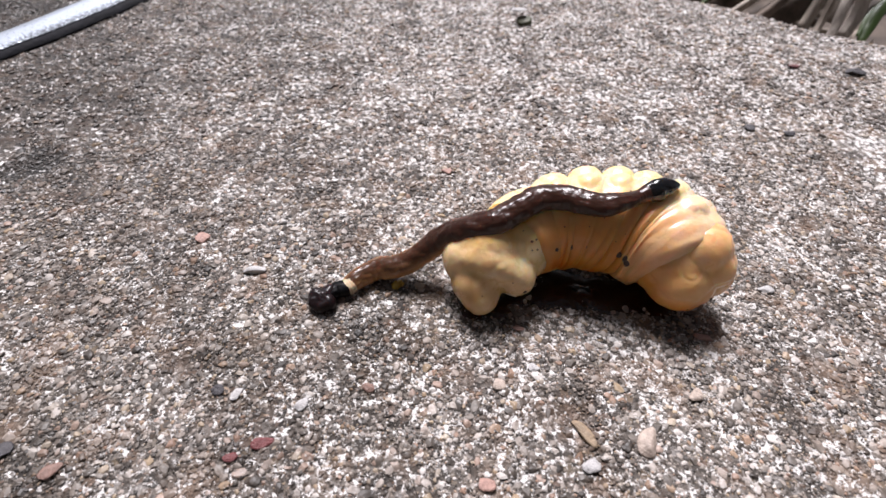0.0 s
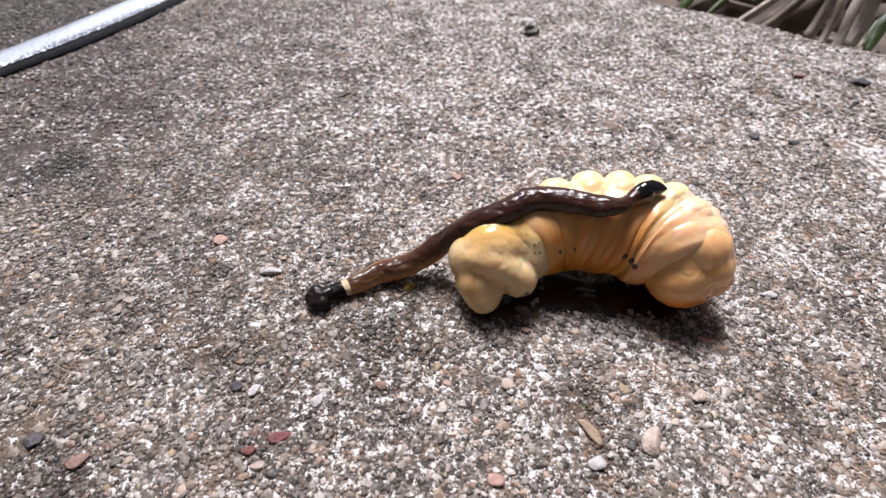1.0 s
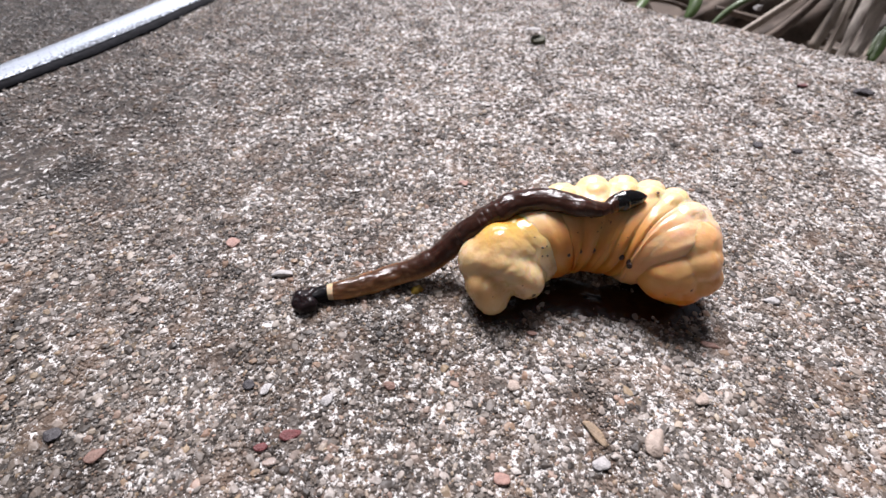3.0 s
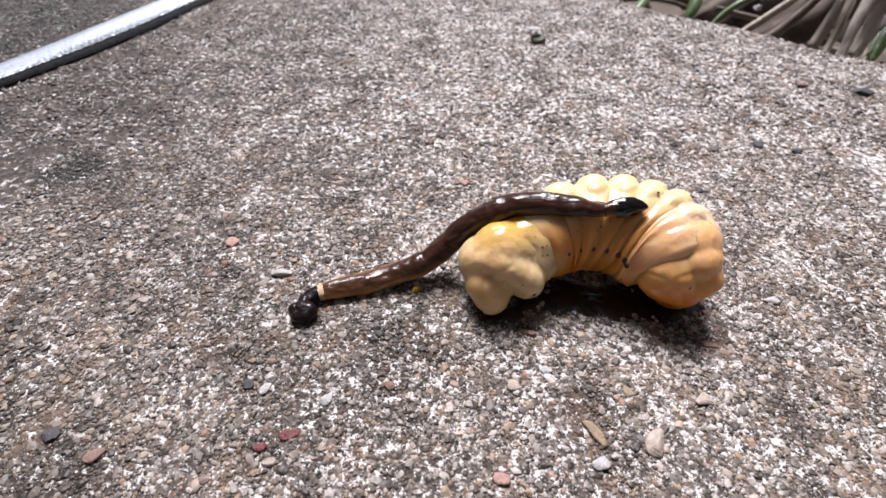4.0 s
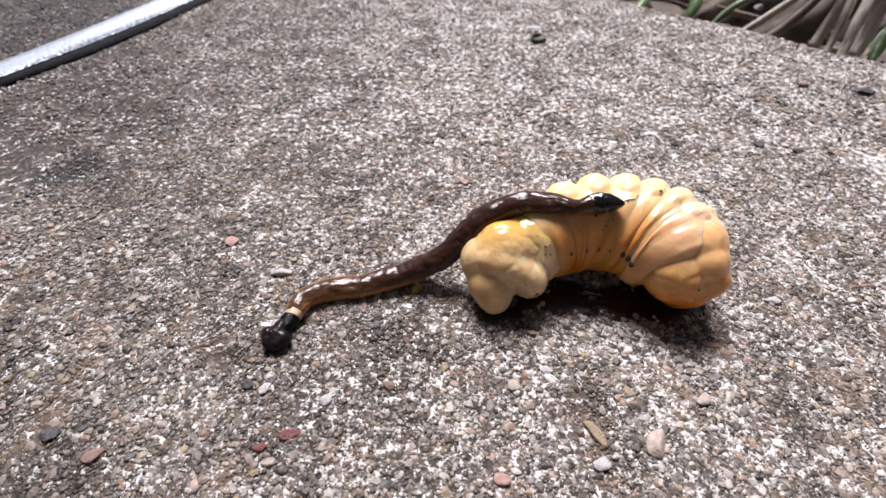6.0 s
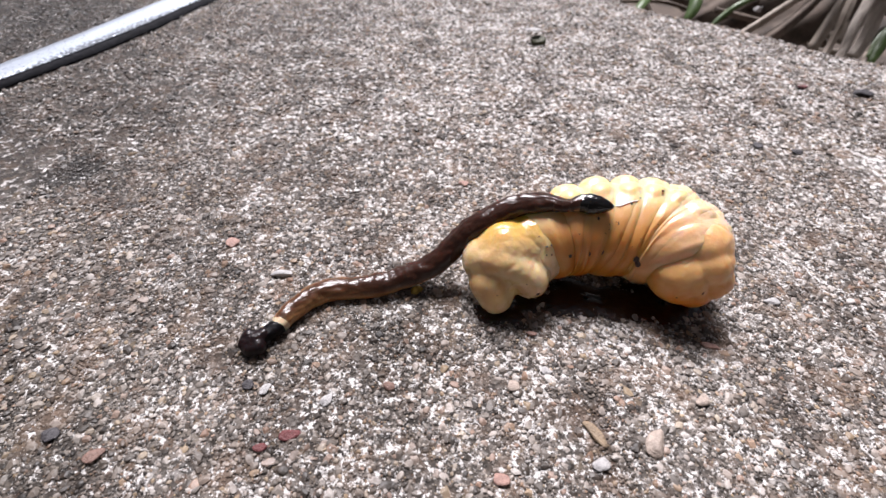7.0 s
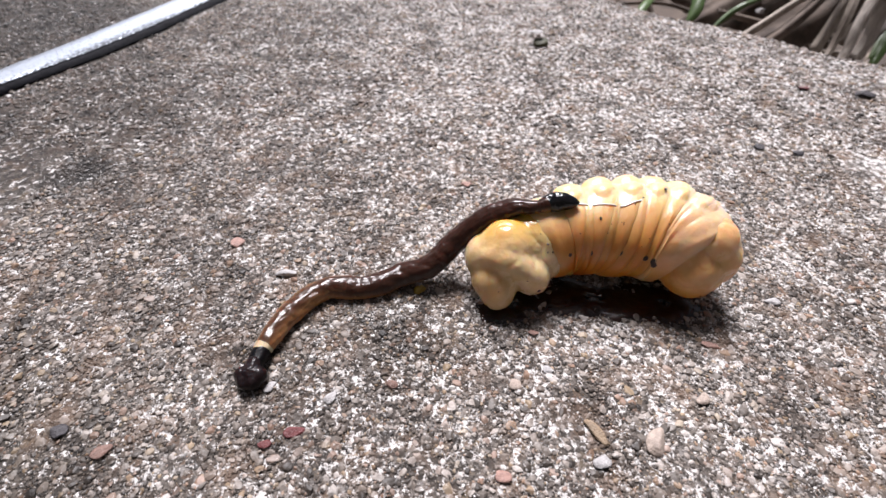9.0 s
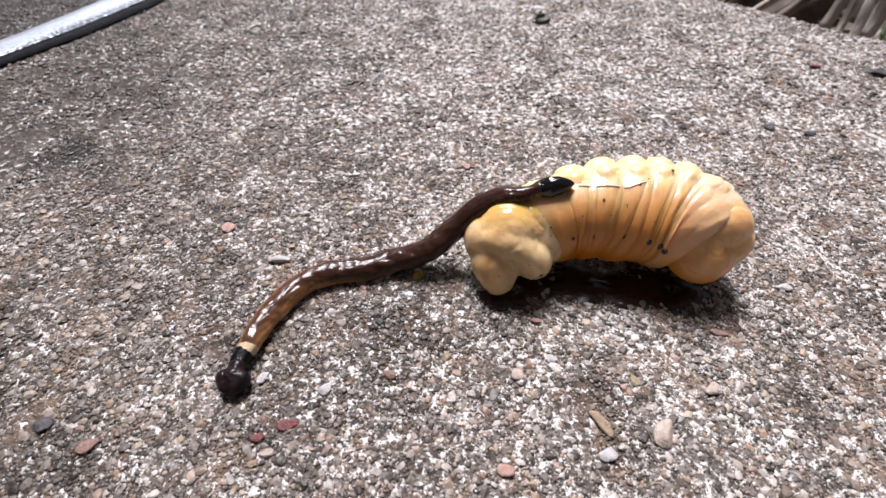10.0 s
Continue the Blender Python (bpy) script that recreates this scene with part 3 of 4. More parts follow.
crawl(0.5, (-8.51, 22.01, 0.80), (-8.16, 22.75, 0.80), (-7.07, 23.59, 0.80), (-6.28, 23.90, 0.80), (-4.99, 24.92, 0.87), (-3.45, 25.68, 1.10), (-1.83, 25.56, 1.57), (-0.24, 26.11, 2.36), (1.32, 26.28, 3.67), (3.06, 25.69, 5.32), (4.72, 25.39, 6.28), (6.41, 25.72, 6.94), (8.15, 26.36, 7.45), (9.81, 26.35, 7.79), (11.31, 25.62, 7.98), (12.84, 25.24, 8.20), (14.21, 25.41, 8.45), (15.40, 25.82, 8.64), (16.70, 26.48, 8.78), (17.56, 26.20, 8.86))
crawl(1.0, (-9.53, 22.48, 0.80), (-8.94, 22.95, 0.80), (-7.80, 23.58, 0.80), (-7.01, 23.94, 0.80), (-5.57, 24.66, 0.83), (-4.02, 25.56, 1.02), (-2.39, 25.77, 1.38), (-0.76, 26.20, 2.01), (0.85, 26.66, 3.16), (2.38, 26.52, 4.73), (3.84, 26.43, 5.86), (5.58, 26.57, 6.68), (7.38, 27.17, 7.26), (9.08, 27.03, 7.65), (10.65, 26.31, 7.89), (12.18, 25.63, 8.10), (13.49, 25.40, 8.31), (14.76, 26.12, 8.55), (16.09, 26.83, 8.71), (17.12, 26.71, 8.82))
crawl(1.8, (-10.69, 22.68, 0.80), (-10.26, 23.20, 0.80), (-9.06, 23.62, 0.80), (-8.24, 23.87, 0.80), (-6.46, 24.47, 0.80), (-4.58, 25.45, 0.93), (-2.94, 25.76, 1.19), (-1.28, 26.21, 1.75), (0.36, 26.62, 2.77), (1.94, 26.76, 4.33), (3.45, 26.97, 5.66), (5.25, 27.17, 6.53), (7.08, 27.77, 7.16), (8.85, 27.74, 7.60), (10.46, 26.96, 7.87), (11.71, 26.06, 8.03), (12.99, 25.54, 8.22), (14.29, 26.30, 8.46), (15.36, 27.11, 8.64), (16.53, 27.21, 8.76))
crawl(2.5, (-11.28, 22.34, 0.80), (-10.72, 23.06, 0.80), (-9.54, 23.56, 0.80), (-8.85, 23.82, 0.80), (-6.92, 24.34, 0.80), (-4.71, 25.22, 0.91), (-3.07, 25.73, 1.16), (-1.40, 26.01, 1.71), (0.24, 26.47, 2.69), (1.84, 26.93, 4.22), (3.35, 26.91, 5.57), (4.90, 27.55, 6.36), (6.45, 28.07, 6.96), (8.24, 28.07, 7.47), (9.88, 27.25, 7.80), (11.42, 26.21, 7.99), (12.52, 26.04, 8.15), (13.87, 26.94, 8.38), (15.74, 27.31, 8.68))
crawl(4.0, (-10.48, 20.93, 0.80), (-10.47, 22.56, 0.80), (-9.77, 23.54, 0.80), (-8.06, 24.21, 0.80), (-5.82, 24.81, 0.85), (-3.53, 25.60, 1.12), (-1.18, 26.18, 1.84), (0.68, 27.08, 3.03), (2.04, 27.56, 4.46), (3.77, 27.64, 5.82), (5.91, 27.78, 6.83), (7.95, 27.32, 7.42), (9.93, 26.67, 7.72), (11.86, 26.04, 7.90), (13.07, 26.04, 8.08), (14.28, 26.08, 8.28), (15.24, 25.74, 8.47))
crawl(4.5, (-10.91, 20.01, 0.80), (-10.99, 21.03, 0.80), (-10.77, 22.57, 0.80), (-10.39, 23.29, 0.80), (-9.09, 24.01, 0.80), (-7.20, 24.37, 0.80), (-5.30, 24.87, 0.85), (-3.36, 25.53, 1.12), (-1.38, 26.04, 1.72), (0.25, 26.50, 2.70), (1.83, 26.78, 4.22), (3.37, 27.34, 5.59), (4.89, 27.67, 6.36), (6.68, 27.72, 7.03), (8.40, 27.34, 7.50), (10.04, 26.75, 7.82), (11.33, 25.99, 7.98), (12.81, 26.26, 8.19), (14.88, 26.02, 8.58))
crawl(5.0, (-11.76, 19.90, 0.80), (-11.53, 20.81, 0.80), (-10.84, 22.22, 0.80), (-10.30, 22.94, 0.80), (-8.77, 24.10, 0.80), (-6.88, 24.42, 0.80), (-4.98, 24.94, 0.87), (-3.37, 25.50, 1.12), (-1.39, 26.00, 1.72), (0.24, 26.47, 2.69), (1.82, 27.03, 4.21), (3.36, 27.55, 5.58), (4.88, 27.87, 6.36), (6.69, 28.06, 7.04), (8.43, 27.76, 7.51), (9.75, 26.98, 7.78), (11.11, 26.48, 7.95), (12.39, 27.08, 8.13), (14.38, 26.55, 8.48))
crawl(5.5, (-11.36, 19.02, 0.80), (-11.43, 20.07, 0.80), (-11.05, 21.28, 0.80), (-10.82, 22.01, 0.80), (-9.84, 23.66, 0.80), (-7.85, 24.27, 0.80), (-5.94, 24.50, 0.80), (-4.03, 25.25, 1.01), (-2.07, 25.74, 1.49), (-0.43, 26.19, 2.24), (1.17, 26.43, 3.51), (2.57, 27.09, 4.89), (3.94, 27.63, 5.91), (5.77, 27.99, 6.74), (7.50, 27.64, 7.30), (9.15, 26.94, 7.67), (10.48, 26.36, 7.87), (11.98, 26.65, 8.07), (13.95, 26.30, 8.40))
crawl(7.0, (-14.13, 18.24, 0.80), (-13.64, 18.98, 0.80), (-12.69, 19.80, 0.80), (-12.11, 20.45, 0.80), (-11.38, 21.85, 0.80), (-9.85, 23.54, 0.80), (-8.35, 24.18, 0.80), (-6.43, 24.34, 0.80), (-4.50, 24.67, 0.95), (-2.89, 25.24, 1.21), (-1.24, 25.51, 1.77), (0.38, 26.06, 2.78), (1.95, 26.80, 4.35), (3.47, 27.12, 5.68), (5.31, 27.71, 6.56), (7.10, 27.69, 7.17), (8.51, 27.29, 7.53), (9.59, 26.80, 7.76), (11.06, 26.84, 7.95), (12.90, 26.10, 8.21))
crawl(7.7, (-13.03, 17.11, 0.80), (-13.17, 17.99, 0.80), (-13.00, 19.47, 0.80), (-12.76, 20.37, 0.80), (-11.87, 21.97, 0.80), (-10.36, 23.72, 0.80), (-8.51, 24.30, 0.80), (-6.55, 24.29, 0.80), (-4.62, 24.77, 0.93), (-3.02, 25.68, 1.17), (-1.34, 25.74, 1.73), (0.29, 26.23, 2.73), (1.89, 27.10, 4.28), (3.43, 27.45, 5.64), (4.99, 28.00, 6.41), (6.78, 27.88, 7.07), (8.44, 27.04, 7.51), (9.62, 27.09, 7.77), (11.95, 26.31, 8.07))
crawl(8.5, (-12.45, 15.53, 0.80), (-12.71, 16.68, 0.80), (-12.81, 18.25, 0.80), (-12.78, 19.22, 0.80), (-12.17, 21.32, 0.80), (-10.89, 23.33, 0.80), (-9.29, 24.33, 0.80), (-7.32, 24.36, 0.80), (-5.36, 24.52, 0.85), (-3.76, 25.37, 1.06), (-2.09, 25.69, 1.48), (-0.42, 26.01, 2.24), (1.21, 27.07, 3.55), (2.79, 27.52, 5.09), (4.65, 27.84, 6.24), (6.45, 27.72, 6.96), (7.87, 27.14, 7.38), (9.38, 27.34, 7.72), (10.88, 26.93, 7.92))
crawl(9.3, (-13.65, 15.03, 0.80), (-13.58, 15.87, 0.80), (-13.37, 17.35, 0.80), (-13.12, 18.19, 0.80), (-12.63, 19.40, 0.80), (-11.64, 21.52, 0.80), (-10.16, 23.46, 0.80), (-8.68, 24.24, 0.80), (-6.72, 24.27, 0.80), (-4.80, 24.82, 0.90), (-3.18, 25.56, 1.14), (-1.18, 25.77, 1.79), (0.46, 26.63, 2.84), (2.05, 27.26, 4.44), (3.59, 27.62, 5.74), (5.40, 27.62, 6.60), (7.14, 27.30, 7.18), (8.65, 27.50, 7.56), (10.33, 27.03, 7.85))
crawl(10.0, (-13.72, 14.22, 0.80), (-13.60, 15.05, 0.80), (-13.50, 16.66, 0.80), (-13.30, 17.43, 0.80), (-12.90, 19.23, 0.80), (-12.09, 21.17, 0.80), (-10.86, 23.08, 0.80), (-9.21, 24.18, 0.80), (-7.38, 24.62, 0.80), (-5.51, 24.95, 0.83), (-3.62, 25.61, 1.08), (-2.00, 25.76, 1.51), (-0.40, 26.09, 2.26), (1.17, 26.89, 3.50), (2.67, 27.38, 4.98), (4.42, 27.49, 6.14), (6.10, 27.14, 6.85), (7.81, 27.32, 7.37), (9.78, 27.30, 7.79))


def worm_frame(t, fraction=None, head=None, tail=None):
    """The pose of the axis at a share of the body, or so many millimetres from the head or from the tail."""
    fine, run = TRAIL[t]
    first, last = 3.75, run[-1] - 3.4
    s = head if head is not None else run[-1] - tail if tail is not None else first + (last - first) * fraction
    at = lambda q: np.array([np.interp(q, run, fine[:, k]) for k in range(3)])
    along = at(min(run[-1], s + 0.5)) - at(max(0, s - 0.5))
    return frame_at(at(s), along, np.array((0, -0.25, 1.0)))


def worm_radius(run):
    """The body's half width so many millimetres from the head, for a body 32 mm long."""
    r = float(np.interp(run, (1, 1.8, 3.1, 3.8, 6.0, 12, 18, 23, 26.5, 28.0, 28.9, 29.5, 30.3, 31.0, 31.5, 31.8, 32.0),
                        (0.54, 0.56, 0.62, 0.74, 0.86, 0.92, 0.97, 0.92, 0.78, 0.60, 0.47, 0.62, 0.74, 0.66, 0.48, 0.30, 0.1)))
    return r * (1 + 0.05 * noise.noise(Vector((run * 0.8, 0, 0))) + 0.04 * noise.noise(Vector((run * 1.9, 3, 0))))


def tube_piece(half, run, edge=0.0):
    """A short piece of body, flattened, its back up: metres. run: how far down the body it sits. Returns places, faces, how far each lies on the back, and body places."""
    rows, cols = 13, 56
    verts, back, body = [], [], []
    for i in range(rows):
        k = i / (rows - 1)
        x = -half + 2 * half * k
        r = worm_radius(run + x) * (1 - 0.05 * max(0, abs(2 * k - 1) - 0.55) ** 2 * 5)
        for j in range(cols):
            a = 2 * math.pi * j / cols
            lump = 1 + 0.10 * noise.noise(Vector(((run + x) * 0.75, 1.2 * math.cos(a), 1.2 * math.sin(a)))) + 0.05 * noise.noise(Vector(((run + x) * 1.7, 2.6 * math.cos(a), 2.6 * math.sin(a))))
            y, z = math.cos(a) * r * 1.05 * lump, math.sin(a) * r * 0.92 * lump
            verts.append((x * MM, y * MM, z * MM))
            body.append((run + x, y, z))
            back.append(1 / (1 + math.exp(-(math.sin(a) - edge) * 6.5)))
    faces = ring_faces(rows, cols) + [tuple(range(cols - 1, -1, -1)), tuple((rows - 1) * cols + j for j in range(cols))]
    return verts, faces, back, body


def build_worm():
    """A chain of short rigid pieces. Returns the thing and (part, where it rides on the axis)."""
    worm = tagged(new("flatworm"), "wet dark brown flatworm gliding off a grub onto concrete", "worm")
    worm.location = WORM_BASE
    moving = []
    v, f = melted([(0.1, 0, 0.05, 0.62), (0, 0.58, -0.05, 0.58), (0, -0.58, -0.05, 0.58), (-0.5, 0.3, -0.15, 0.55), (-0.5, -0.3, -0.15, 0.55), (0.85, 0, 0.1, 0.52)], 0.10, 5, 0.03, 5)
    ob = mesh_object("head", v * MM, f, HEAD_SLIME, worm, "black rounded hammer-shaped head", dorsal=[1.0] * len(v), body=v)
    moving.append((ob, {"head": 1.05}))

    def piece(name, label, material, half, run, edge, ride):
        v, f, d, body = tube_piece(half, run, edge)
        moving.append((mesh_object(name, v, f, material, worm, label, dorsal=d, body=body), ride))

    for k in range(4):
        piece("neck_segment", "black neck band", NECK_SLIME, 0.40, 1.7 + 0.37 * k, 0, {"head": 1.7 + 0.37 * k})
    for k in range(2):
        piece("collar", "narrow cream collar", WHITE_SLIME, 0.21, 3.15 + 0.22 * k, 0, {"head": 3.15 + 0.22 * k})
    for k in range(RINGS):
        q = k / (RINGS - 1)
        edge = float(np.interp(q, (0, 0.25, 0.5, 0.9, 1.0), (0.60, 0.48, -0.30, -1.3, -0.6)))
        piece("body_segment", "", BROWN_SLIME, 0.46, 3.75 + 24.9 * q, edge, {"fraction": q})
    for k in range(8):
        run = 28.9 + 0.39 * k
        piece("tail_segment", "glossy black tail tip", BLACK_SLIME if k > 1 else BROWN_SLIME, 0.38, run, 0, {"tail": 32 - run})
    return worm, moving


# ---------------------------------------------------------------- the rest
def build_strip():
    """A tapering flat steel arm: a bright worn top face over a sloping edge whose shade is painted dark."""
    a, b = np.array((-58.2, 59.2)), np.array((-43.3, 94.0))
    way = unit(b - a)
    side = np.array((-way[1], way[0]))
    arm = tagged(new("metal_strip"), "shiny worn steel strip lying on the concrete slab", "metal strip")
    arm.location = (a[0] * MM, a[1] * MM, 0)
    steps = np.linspace(-60, 120, 160)

    def lay(name, profile, material, label):
        verts, n = [], len(profile)
        for s in steps:
            near_side = float(np.interp(s, (-60, 0, 12, 24, 40, 120), (1.0, 0.0, -1.3, -1.3, -0.2, 3.0)))
            far_side = float(np.interp(s, (-60, 3, 14, 31, 120), (4.6, 5.1, 5.2, 6.1, 9.0)))
            for w, h in profile:
                q = way * s + side * (near_side + (far_side - near_side) * w + 0.06 * noise.noise(Vector((s * 0.6, w * 3, 1))))
                verts.append((q[0] * MM, q[1] * MM, (h + 0.04 * noise.noise(Vector((s * 0.35, w * 4, h))) + 0.25) * MM))
        faces = ring_faces(len(steps), n) + [tuple(range(n)), tuple(len(verts) - n + k for k in range(n - 1, -1, -1))]
        mesh_object(name, verts, faces, material, arm, label)

    # the edge's near-black colour is the shade on the strip's near side
    lay("edge", [(0.0, -0.1), (0.01, 0.1), (0.15, 0.84), (0.5, 0.9), (0.98, 0.86), (1.0, 0.4), (0.98, -0.1)], SHADED_STEEL, "sloping edge with its shade painted in near-black")
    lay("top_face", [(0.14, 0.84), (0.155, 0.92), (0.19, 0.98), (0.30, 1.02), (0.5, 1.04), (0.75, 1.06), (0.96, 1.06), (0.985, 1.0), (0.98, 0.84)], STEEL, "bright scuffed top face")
    return arm


def strap(name, points, width, thick, material, label, category, ridges=3, twist=0.0):
    """A dry leaf strap or blade: a bent, ribbed band with thickness, in millimetres."""
    p = np.array(points, float) + (3.2, 3.8, 0)
    rows, cols = 26, 16
    verts = []
    for i in range(rows):
        u = (len(p) - 1) * i / (rows - 1)
        o = smooth_curve(p, u)
        along = unit(smooth_curve(p, min(len(p) - 1, u + 0.1)) - smooth_curve(p, max(0, u - 0.1)))
        side = unit(np.cross(along, (-0.6, -0.7, 0.45)))
        up = np.cross(side, along)
        k = i / (rows - 1)
        side = side * math.cos(twist * k) + up * math.sin(twist * k)
        up = np.cross(side, along)
        w = width(k) / 2
        for j in range(cols):
            a = 2 * math.pi * j / cols
            x, h = math.cos(a), math.sin(a)
            rib = 0.35 * thick * math.cos(x * ridges * math.pi)
            verts.append((o + side * x * w + up * (h * thick / 2 + rib - 0.25 * w * x * x)) * MM)
    faces = ring_faces(rows, cols) + [tuple(range(cols - 1, -1, -1)), tuple((rows - 1) * cols + j for j in range(cols))]
    return tagged(mesh_object(name, verts, faces, material), label, category)


def build_litter():
    """Dry stalks, straps, bark and leaves on the soil just past the slab's edge."""
    pale = "pale dry leaf strap leaning against the slab's edge"
    strap("dry_leaf", [(74.5, 86.5, -9), (76.4, 88.3, -5.9), (77.2, 90.3, -1.4), (79.6, 93.5, 3.9), (83.1, 98.4, 8.7), (92, 112, 16)], lambda k: 1.6 + 0.7 * k, 0.6, PALE_STRAW, pale, "dry leaf", 3)
    strap("dry_leaf", [(72.8, 87.9, -9), (74.4, 89.9, -5.5), (75.6, 92.0, -0.6), (77.3, 95.6, 5.0), (81.0, 100.0, 10)], lambda k: 1.1 + 0.9 * k, 0.5, STRAW, "split grey-brown strand of a dry leaf", "dry leaf", 2)
    strap("dry_leaf", [(80.5, 90.0, -8), (81.9, 91.5, -3.9), (82.3, 93.8, 2.5), (84.5, 97.2, 7.2), (90, 108, 14)], lambda k: 2.2 + k, 0.5, PALE_STRAW, pale, "dry leaf", 2)
    strap("dry_stalk", [(57.5, 93.0, -5.0), (60.6, 94.0, -3.2), (66.2, 97.1, -1.0), (72.3, 99.8, 1.7), (79.2, 101.7, 5.0)], lambda k: 1.6, 1.0, STRAW, "thin pale dry grass stalk", "stalk", 1)
    strap("dry_stalk", [(61, 92, -6.5), (64.6, 93.1, -4.6), (70.1, 96.4, -1.6), (75.0, 100.1, 1.2), (82, 106, 5)], lambda k: 2.6 - k, 1.2, BARK, "broken brown dry grass stalk", "stalk", 1)
    strap("bark_strip", [(66, 104, -12), (71.4, 103.1, -8.5), (77.8, 102.9, -4.8), (84.1, 102.8, 0.3), (95, 106, 6)], lambda k: 7 + 2 * math.sin(3 * k), 1.8, BARK, "grey-brown curled strip of dead bark", "bark", 4)
    strap("bark_strip", [(70, 128, -22), (74.1, 124.5, -13.7), (81.3, 118.4, -4.7), (92, 116, 4)], lambda k: 8 - 3 * k, 2.0, BARK, "brown flake of dead bark", "bark", 3)
    strap("bark_strip", [(46, 118, -24), (58, 120, -14), (66, 121, -9), (78, 126, -4)], lambda k: 5 + 3 * k, 1.6, BARK, "brown flake of dead bark", "bark", 2)
    strap("dry_leaf", [(86, 104, -10), (90, 106, -2), (94, 110, 6), (99, 116, 12)], lambda k: 5 + 2 * k, 0.8, STRAW, "brown-grey dry leaf strap", "dry leaf", 3)
    strap("dry_stalk", [(76, 96, -9), (80, 100, -1), (83, 104, 7), (86, 108, 14)], lambda k: 2.2, 1.1, STRAW, "thin pale dry grass stalk", "stalk", 1)
    green = "small green weed leaf beside the slab"
    blade = lambda wide: lambda k: 0.5 + wide * math.sin(math.pi * min(1, 0.08 + k * 0.9)) ** 0.7
    strap("weed_leaf", [(49.5, 101.0, -5.0), (50.8, 102.4, -2.8), (52.1, 106.5, 0.3), (53, 110, 2.5)], blade(2.2), 0.2, LEAF, green, "leaf", 1)
    strap("weed_leaf", [(55.5, 101.0, -6.0), (57.6, 101.8, -4.1), (60.4, 102.0, -1.9), (65.1, 103.3, -0.7)], blade(0.8), 0.2, LEAF, green, "leaf", 1)
    strap("weed_leaf", [(82.5, 87.5, -8.0), (84.4, 89.8, -5.6), (86.1, 91.7, -3.4), (88.9, 94.6, -1.0)], blade(1.8), 0.2, LEAF, green, "leaf", 1)
    strap("weed_leaf", [(84, 90, -8), (87, 93, -5), (91, 95, -3), (95, 98, -3)], blade(2.2), 0.2, LEAF, green, "leaf", 1)
    strap("weed_leaf", [(40, 108, -9), (43, 112, -6), (46, 116, -5), (49, 120, -6)], blade(1.8), 0.2, LEAF, green, "leaf", 1)
    rnd = random.Random(5)
    for n in range(46):
        u, d = rnd.uniform(-45, 70), rnd.uniform(14, 75)
        p = EDGE_A + EDGE_WAY * u - EDGE_IN * d
        z = -32 - 0.1 * d + 26 * rnd.random()
        turn, rise, reach = rnd.uniform(0, 6.28), rnd.uniform(-4, 14), rnd.uniform(10, 26)
        o, w = np.array((p[0], p[1], z)), np.array((math.cos(turn), math.sin(turn), 0))
        bend = np.array((rnd.uniform(-3, 3), rnd.uniform(-3, 3), rnd.uniform(-2, 4)))
        points = [o - w * reach - (0, 0, rise), o + bend, o + w * reach + (0, 0, rise)]
        kind = n % 3
        wide = rnd.uniform(1.2, 3.0) if kind else rnd.uniform(3, 6)
        strap("dry_stalk" if kind else "bark_strip", points, lambda k: wide * (1 - 0.4 * k), 0.9, STRAW if kind == 1 else BARK, "dry brown stalk in the leaf litter" if kind else "dark flake of dead bark", "stalk" if kind else "bark", 1)
    for n in range(60):
        u, d = rnd.uniform(-25, 50), rnd.uniform(1, 16)
        p = EDGE_A + EDGE_WAY * u - EDGE_IN * d
        v, f = pebble_shape(2, 400 + n)
        size = rnd.uniform(0.7, 2.2)
        o = np.array((p[0], p[1], -3.5 - 0.75 * d - rnd.uniform(0, 4)))
        tagged(mesh_object("soil_clod", (v * size * np.array((1.2, 1, 1.4)) + o) * MM, f, BARK if n % 4 else STRAW), "crumb of dark soil at the slab's edge", "soil clod", "crumbs along the slab's edge")
    v, f = pebble_shape(3, 77)
    tagged(mesh_object("garden_stone", v * 1.3 * MM + np.array((72.8, 113.8, -5.5)) * MM, f, PEBBLES["white"]), "small pale stone among dry leaves", "stone")


def build_puddle(name, blobs, height, material, label, category):
    """A low pool with a rounded, ragged rim: blobs are (x, y, radius) in millimetres."""
    b = np.array(blobs, float)
    centre = b[:, :2].mean(0)
    cols, rings, verts = 72, 7, []
    for j in range(cols):
        a = 2 * math.pi * j / cols
        way = np.array((math.cos(a), math.sin(a)))
        far = 0.3
        for r in np.linspace(0.3, 14, 140):
            if min(np.linalg.norm(centre + way * r - b[:, :2], axis=1) - b[:, 2]) < 0:
                far = r
        far *= 1 + 0.18 * noise.noise(Vector((2.5 * way[0], 2.5 * way[1], len(blobs))))
        for i in range(rings):
            k = (i + 1) / rings
            p = centre + way * far * k
            verts.append((p[0] * MM, p[1] * MM, (slab_height(*p) + height * (1 - k**3) + 0.02) * MM))
    faces = [(j * rings + i, ((j + 1) % cols) * rings + i, ((j + 1) % cols) * rings + i + 1, j * rings + i + 1) for j in range(cols) for i in range(rings - 1)]
    faces.append(tuple(j * rings for j in range(cols)))
    return tagged(mesh_object(name, verts, faces, material), label, category)


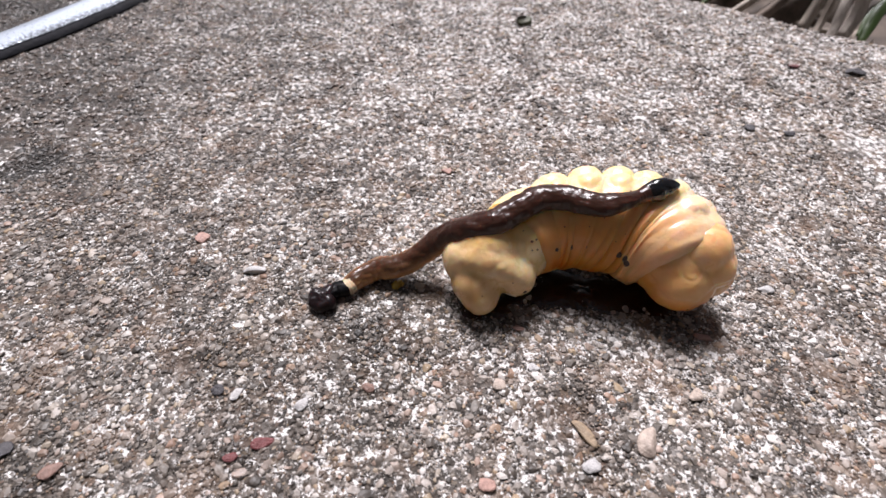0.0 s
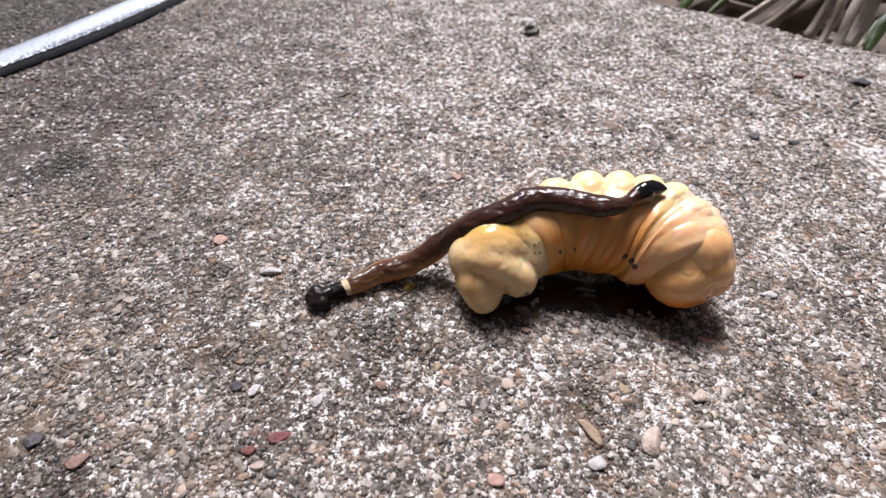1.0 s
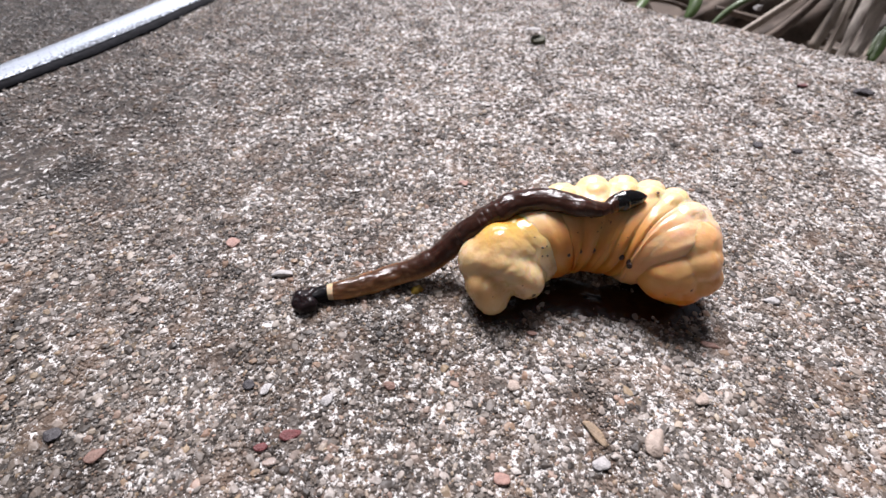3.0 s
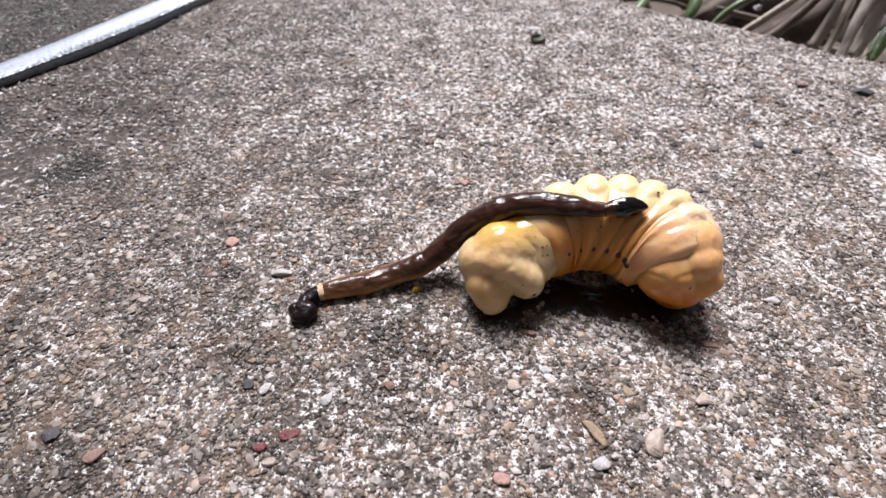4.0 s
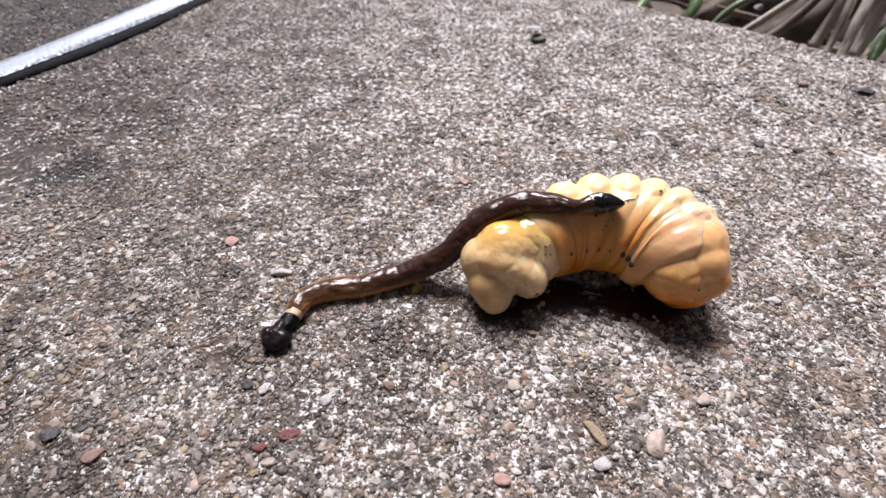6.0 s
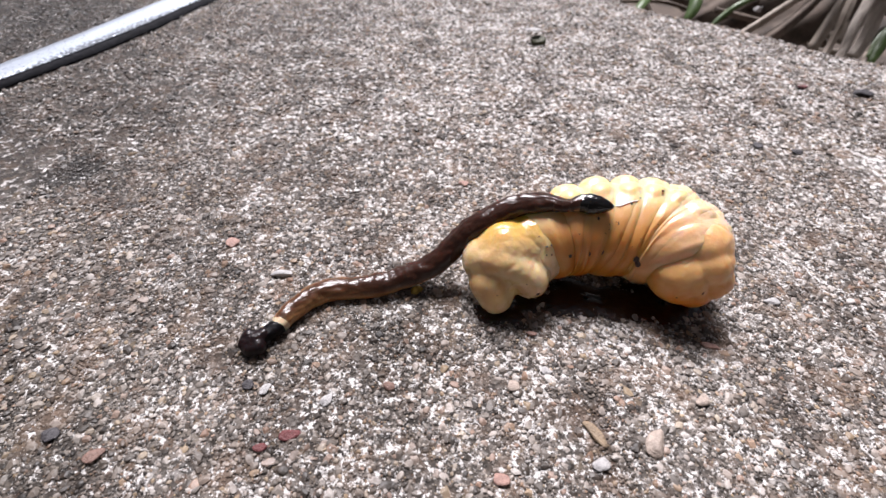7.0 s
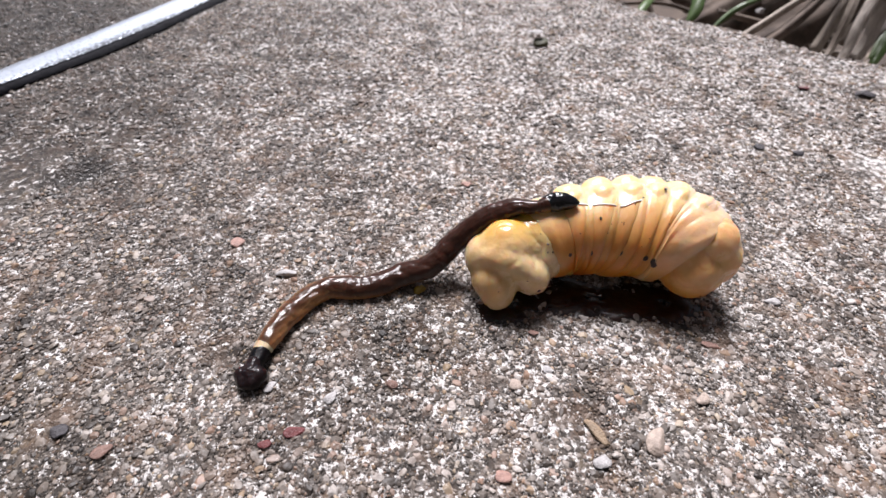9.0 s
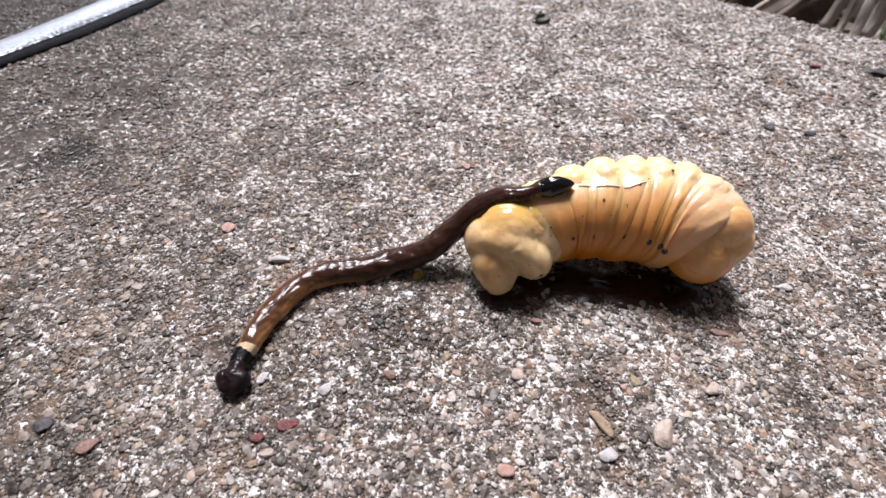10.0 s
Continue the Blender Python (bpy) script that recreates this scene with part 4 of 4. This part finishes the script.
def build_pebbles():
    """Larger grains of the concrete that catch the eye, each set in the slab."""
    for n, (tint, x, y, size, long, turn) in enumerate((
            ("beige", 14.2, 12.0, 0.85, 1.2, 60), ("tan", 10.4, 12.7, 0.6, 1.9, -55), ("pink", 4.1, 9.9, 0.6, 1.0, 0), ("white", 10.4, 10.8, 0.65, 1.1, 20), ("red", -9.5, 12.5, 0.5, 1.2, 10),
            ("red", -11.2, 11.7, 0.45, 1.0, 0), ("pink", -18.7, 29.9, 0.65, 1.1, 80), ("white", -7.6, 14.9, 0.42, 1.3, 45), ("slate", -24.9, 12.3, 0.65, 1.0, 0), ("brown", -21.4, 11.1, 0.6, 1.2, 20),
            ("white", -13.3, 26.2, 0.75, 1.6, 0), ("brown", -3.3, 16.0, 0.5, 1.0, 0), ("pink", 7.3, 20.5, 0.45, 1.1, 0), ("pink", 2.6, 39.3, 0.6, 1.0, 0), ("white", 27.8, 23.9, 0.55, 1.6, 0),
            ("pink", 20.9, 19.5, 0.55, 1.6, -15), ("beige", 18.4, 15.0, 0.6, 1.0, 50), ("slate", 37.9, 47.5, 0.75, 1.2, 0), ("slate", 42.2, 46.4, 0.7, 1.1, 0), ("slate", 59.5, 61.1, 1.1, 1.5, 0),
            ("red", 51.8, 62.8, 0.75, 1.2, 0), ("slate", -13.2, 16.0, 0.45, 1.2, 0), ("white", -11.9, 15.6, 0.5, 1.2, 70), ("beige", 5.5, 16.1, 0.5, 1.2, 0), ("white", 8.0, 17.3, 0.4, 1.2, 0))):
        v, f = pebble_shape(3, 200 + n)
        ob = mesh_object("pebble", v * np.array((long, 1, 0.8)) * MM, f, PEBBLES[tint], PAVEMENT)
        ob.matrix_basis = pose(x * MM, y * MM, (slab_height(x, y) + 0.3 * size) * MM, 0, 0, turn) @ Matrix.Scale(size, 4)
    v, f = pebble_shape(3, 301)
    debris = tagged(new("debris"), "tiny clump of dark dirt with a pale flake", "debris")
    debris.location = (16.1 * MM, 77.8 * MM, slab_height(16.1, 77.8) * MM)
    mesh_object("dirt_clump", (v * np.array((1.5, 1.2, 1.6)) + (0, 0, 0.5)) * MM, f, PEBBLES["moss"], debris)
    v, f = pebble_shape(3, 302)
    mesh_object("flake", (v * np.array((1.7, 1.0, 0.6)) + (-0.8, 0.9, 1.9)) * MM, f, PEBBLES["white"], debris, "pale dry flake")


def motions():
    """Keys for all that moves."""
    times = sorted(TRAIL)
    for ob, ride in WORM_PARTS:
        walk(ob, [(t, Matrix.Translation(-WORM_BASE) @ worm_frame(t, **ride)) for t in times])
    for ob, u in GRUB_PARTS:
        walk(ob, [(t, Matrix.Translation(-GRUB_BASE) @ grub_frame(t, u) @ (nod(t) if u == 9.0 else Matrix())) for t in sorted(SPINE)])


PAVEMENT = build_pavement()
build_ground()
# unseen dark wall, added only to cut the fill light from the south
build_sky_blocker("sky_blocker_south", (0, -0.75, 1.15), (4.0, 0.2, 2.4), "plain dark unseen wall added to keep sky light off the slab")
GRUB, GRUB_PARTS = build_grub()
WORM, WORM_PARTS = build_worm()
build_strip()
build_litter()
# reddish fluid whose near-black colour also stands in for shade under the grub
build_puddle("body_fluid_and_shade", [(4.6, 23.2, 1.9), (6.0, 22.4, 1.3), (7.4, 24.0, 1.5)], 0.22, OOZE_AND_SHADE, "dark reddish fluid seeping from under the grub, also deepening its shade", "fluid")
build_puddle("body_fluid_and_shade", [(18.6, 23.4, 2.2), (20.6, 23.0, 1.1), (16.6, 24.6, 1.6)], 0.22, OOZE_AND_SHADE, "dark reddish fluid seeping from under the grub, also deepening its shade", "fluid")
# this film is mainly added to darken the belly's shadow
build_puddle("body_fluid_and_shade", [(9.6, 24.0, 1.7), (12.0, 24.0, 2.0), (14.6, 23.7, 2.0), (11.0, 24.8, 1.8), (16.6, 23.5, 1.6)], 0.30, OOZE_AND_SHADE, "dark wet film under the grub's belly, mostly added shade", "fluid")
build_puddle("yellow_droplet", [(-1.9, 24.55, 0.42), (-1.5, 24.8, 0.35)], 0.5, YOLK, "small yellow droplet beside the worm", "droplet")
build_pebbles()

# sand grains last: those of the nearest stretch singly, the rest joined
near = grain_places(-42, 46, 6, 46, 0.60, 11, 0.20, 0.46)
small = grain_places(-42, 46, 6, 46, 0.34, 14, 0.10, 0.23)
far = grain_places(-88, 90, 46, 116, 0.60, 12, 0.16, 0.50)
stretch = [g for g in near if -8 < g[0] < 22 and 8 < g[1] < 19][:300]
chosen = set(stretch)
shapes = []
for k in range(8):
    v, f = pebble_shape(2, 40 + k)
    me = bpy.data.meshes.new("grain")
    me.from_pydata([tuple(q) for q in v * MM], [], f)
    me.shade_flat()
    me.materials.append(GRAIN)
    shapes.append(me)
for x, y, size, turn, tip, k in stretch:
    ob = new("grain", shapes[int(k)])
    ob.parent = PAVEMENT
    ob.matrix_basis = pose(x * MM, y * MM, (slab_height(x, y) + size * 0.04) * MM, math.degrees(tip), 0, math.degrees(turn)) @ Matrix.Scale(size, 4)
joined_grains("sand", [g for g in near if g not in chosen], 2, PAVEMENT, 0.04)
joined_grains("small_sand", small, 1, PAVEMENT, 0.3)
joined_grains("sand", far, 1, PAVEMENT)
joined_grains("fine_sand", grain_places(-28, 32, 7, 34, 0.25, 13, 0.05, 0.12), 1, PAVEMENT, 0.5)

motions()
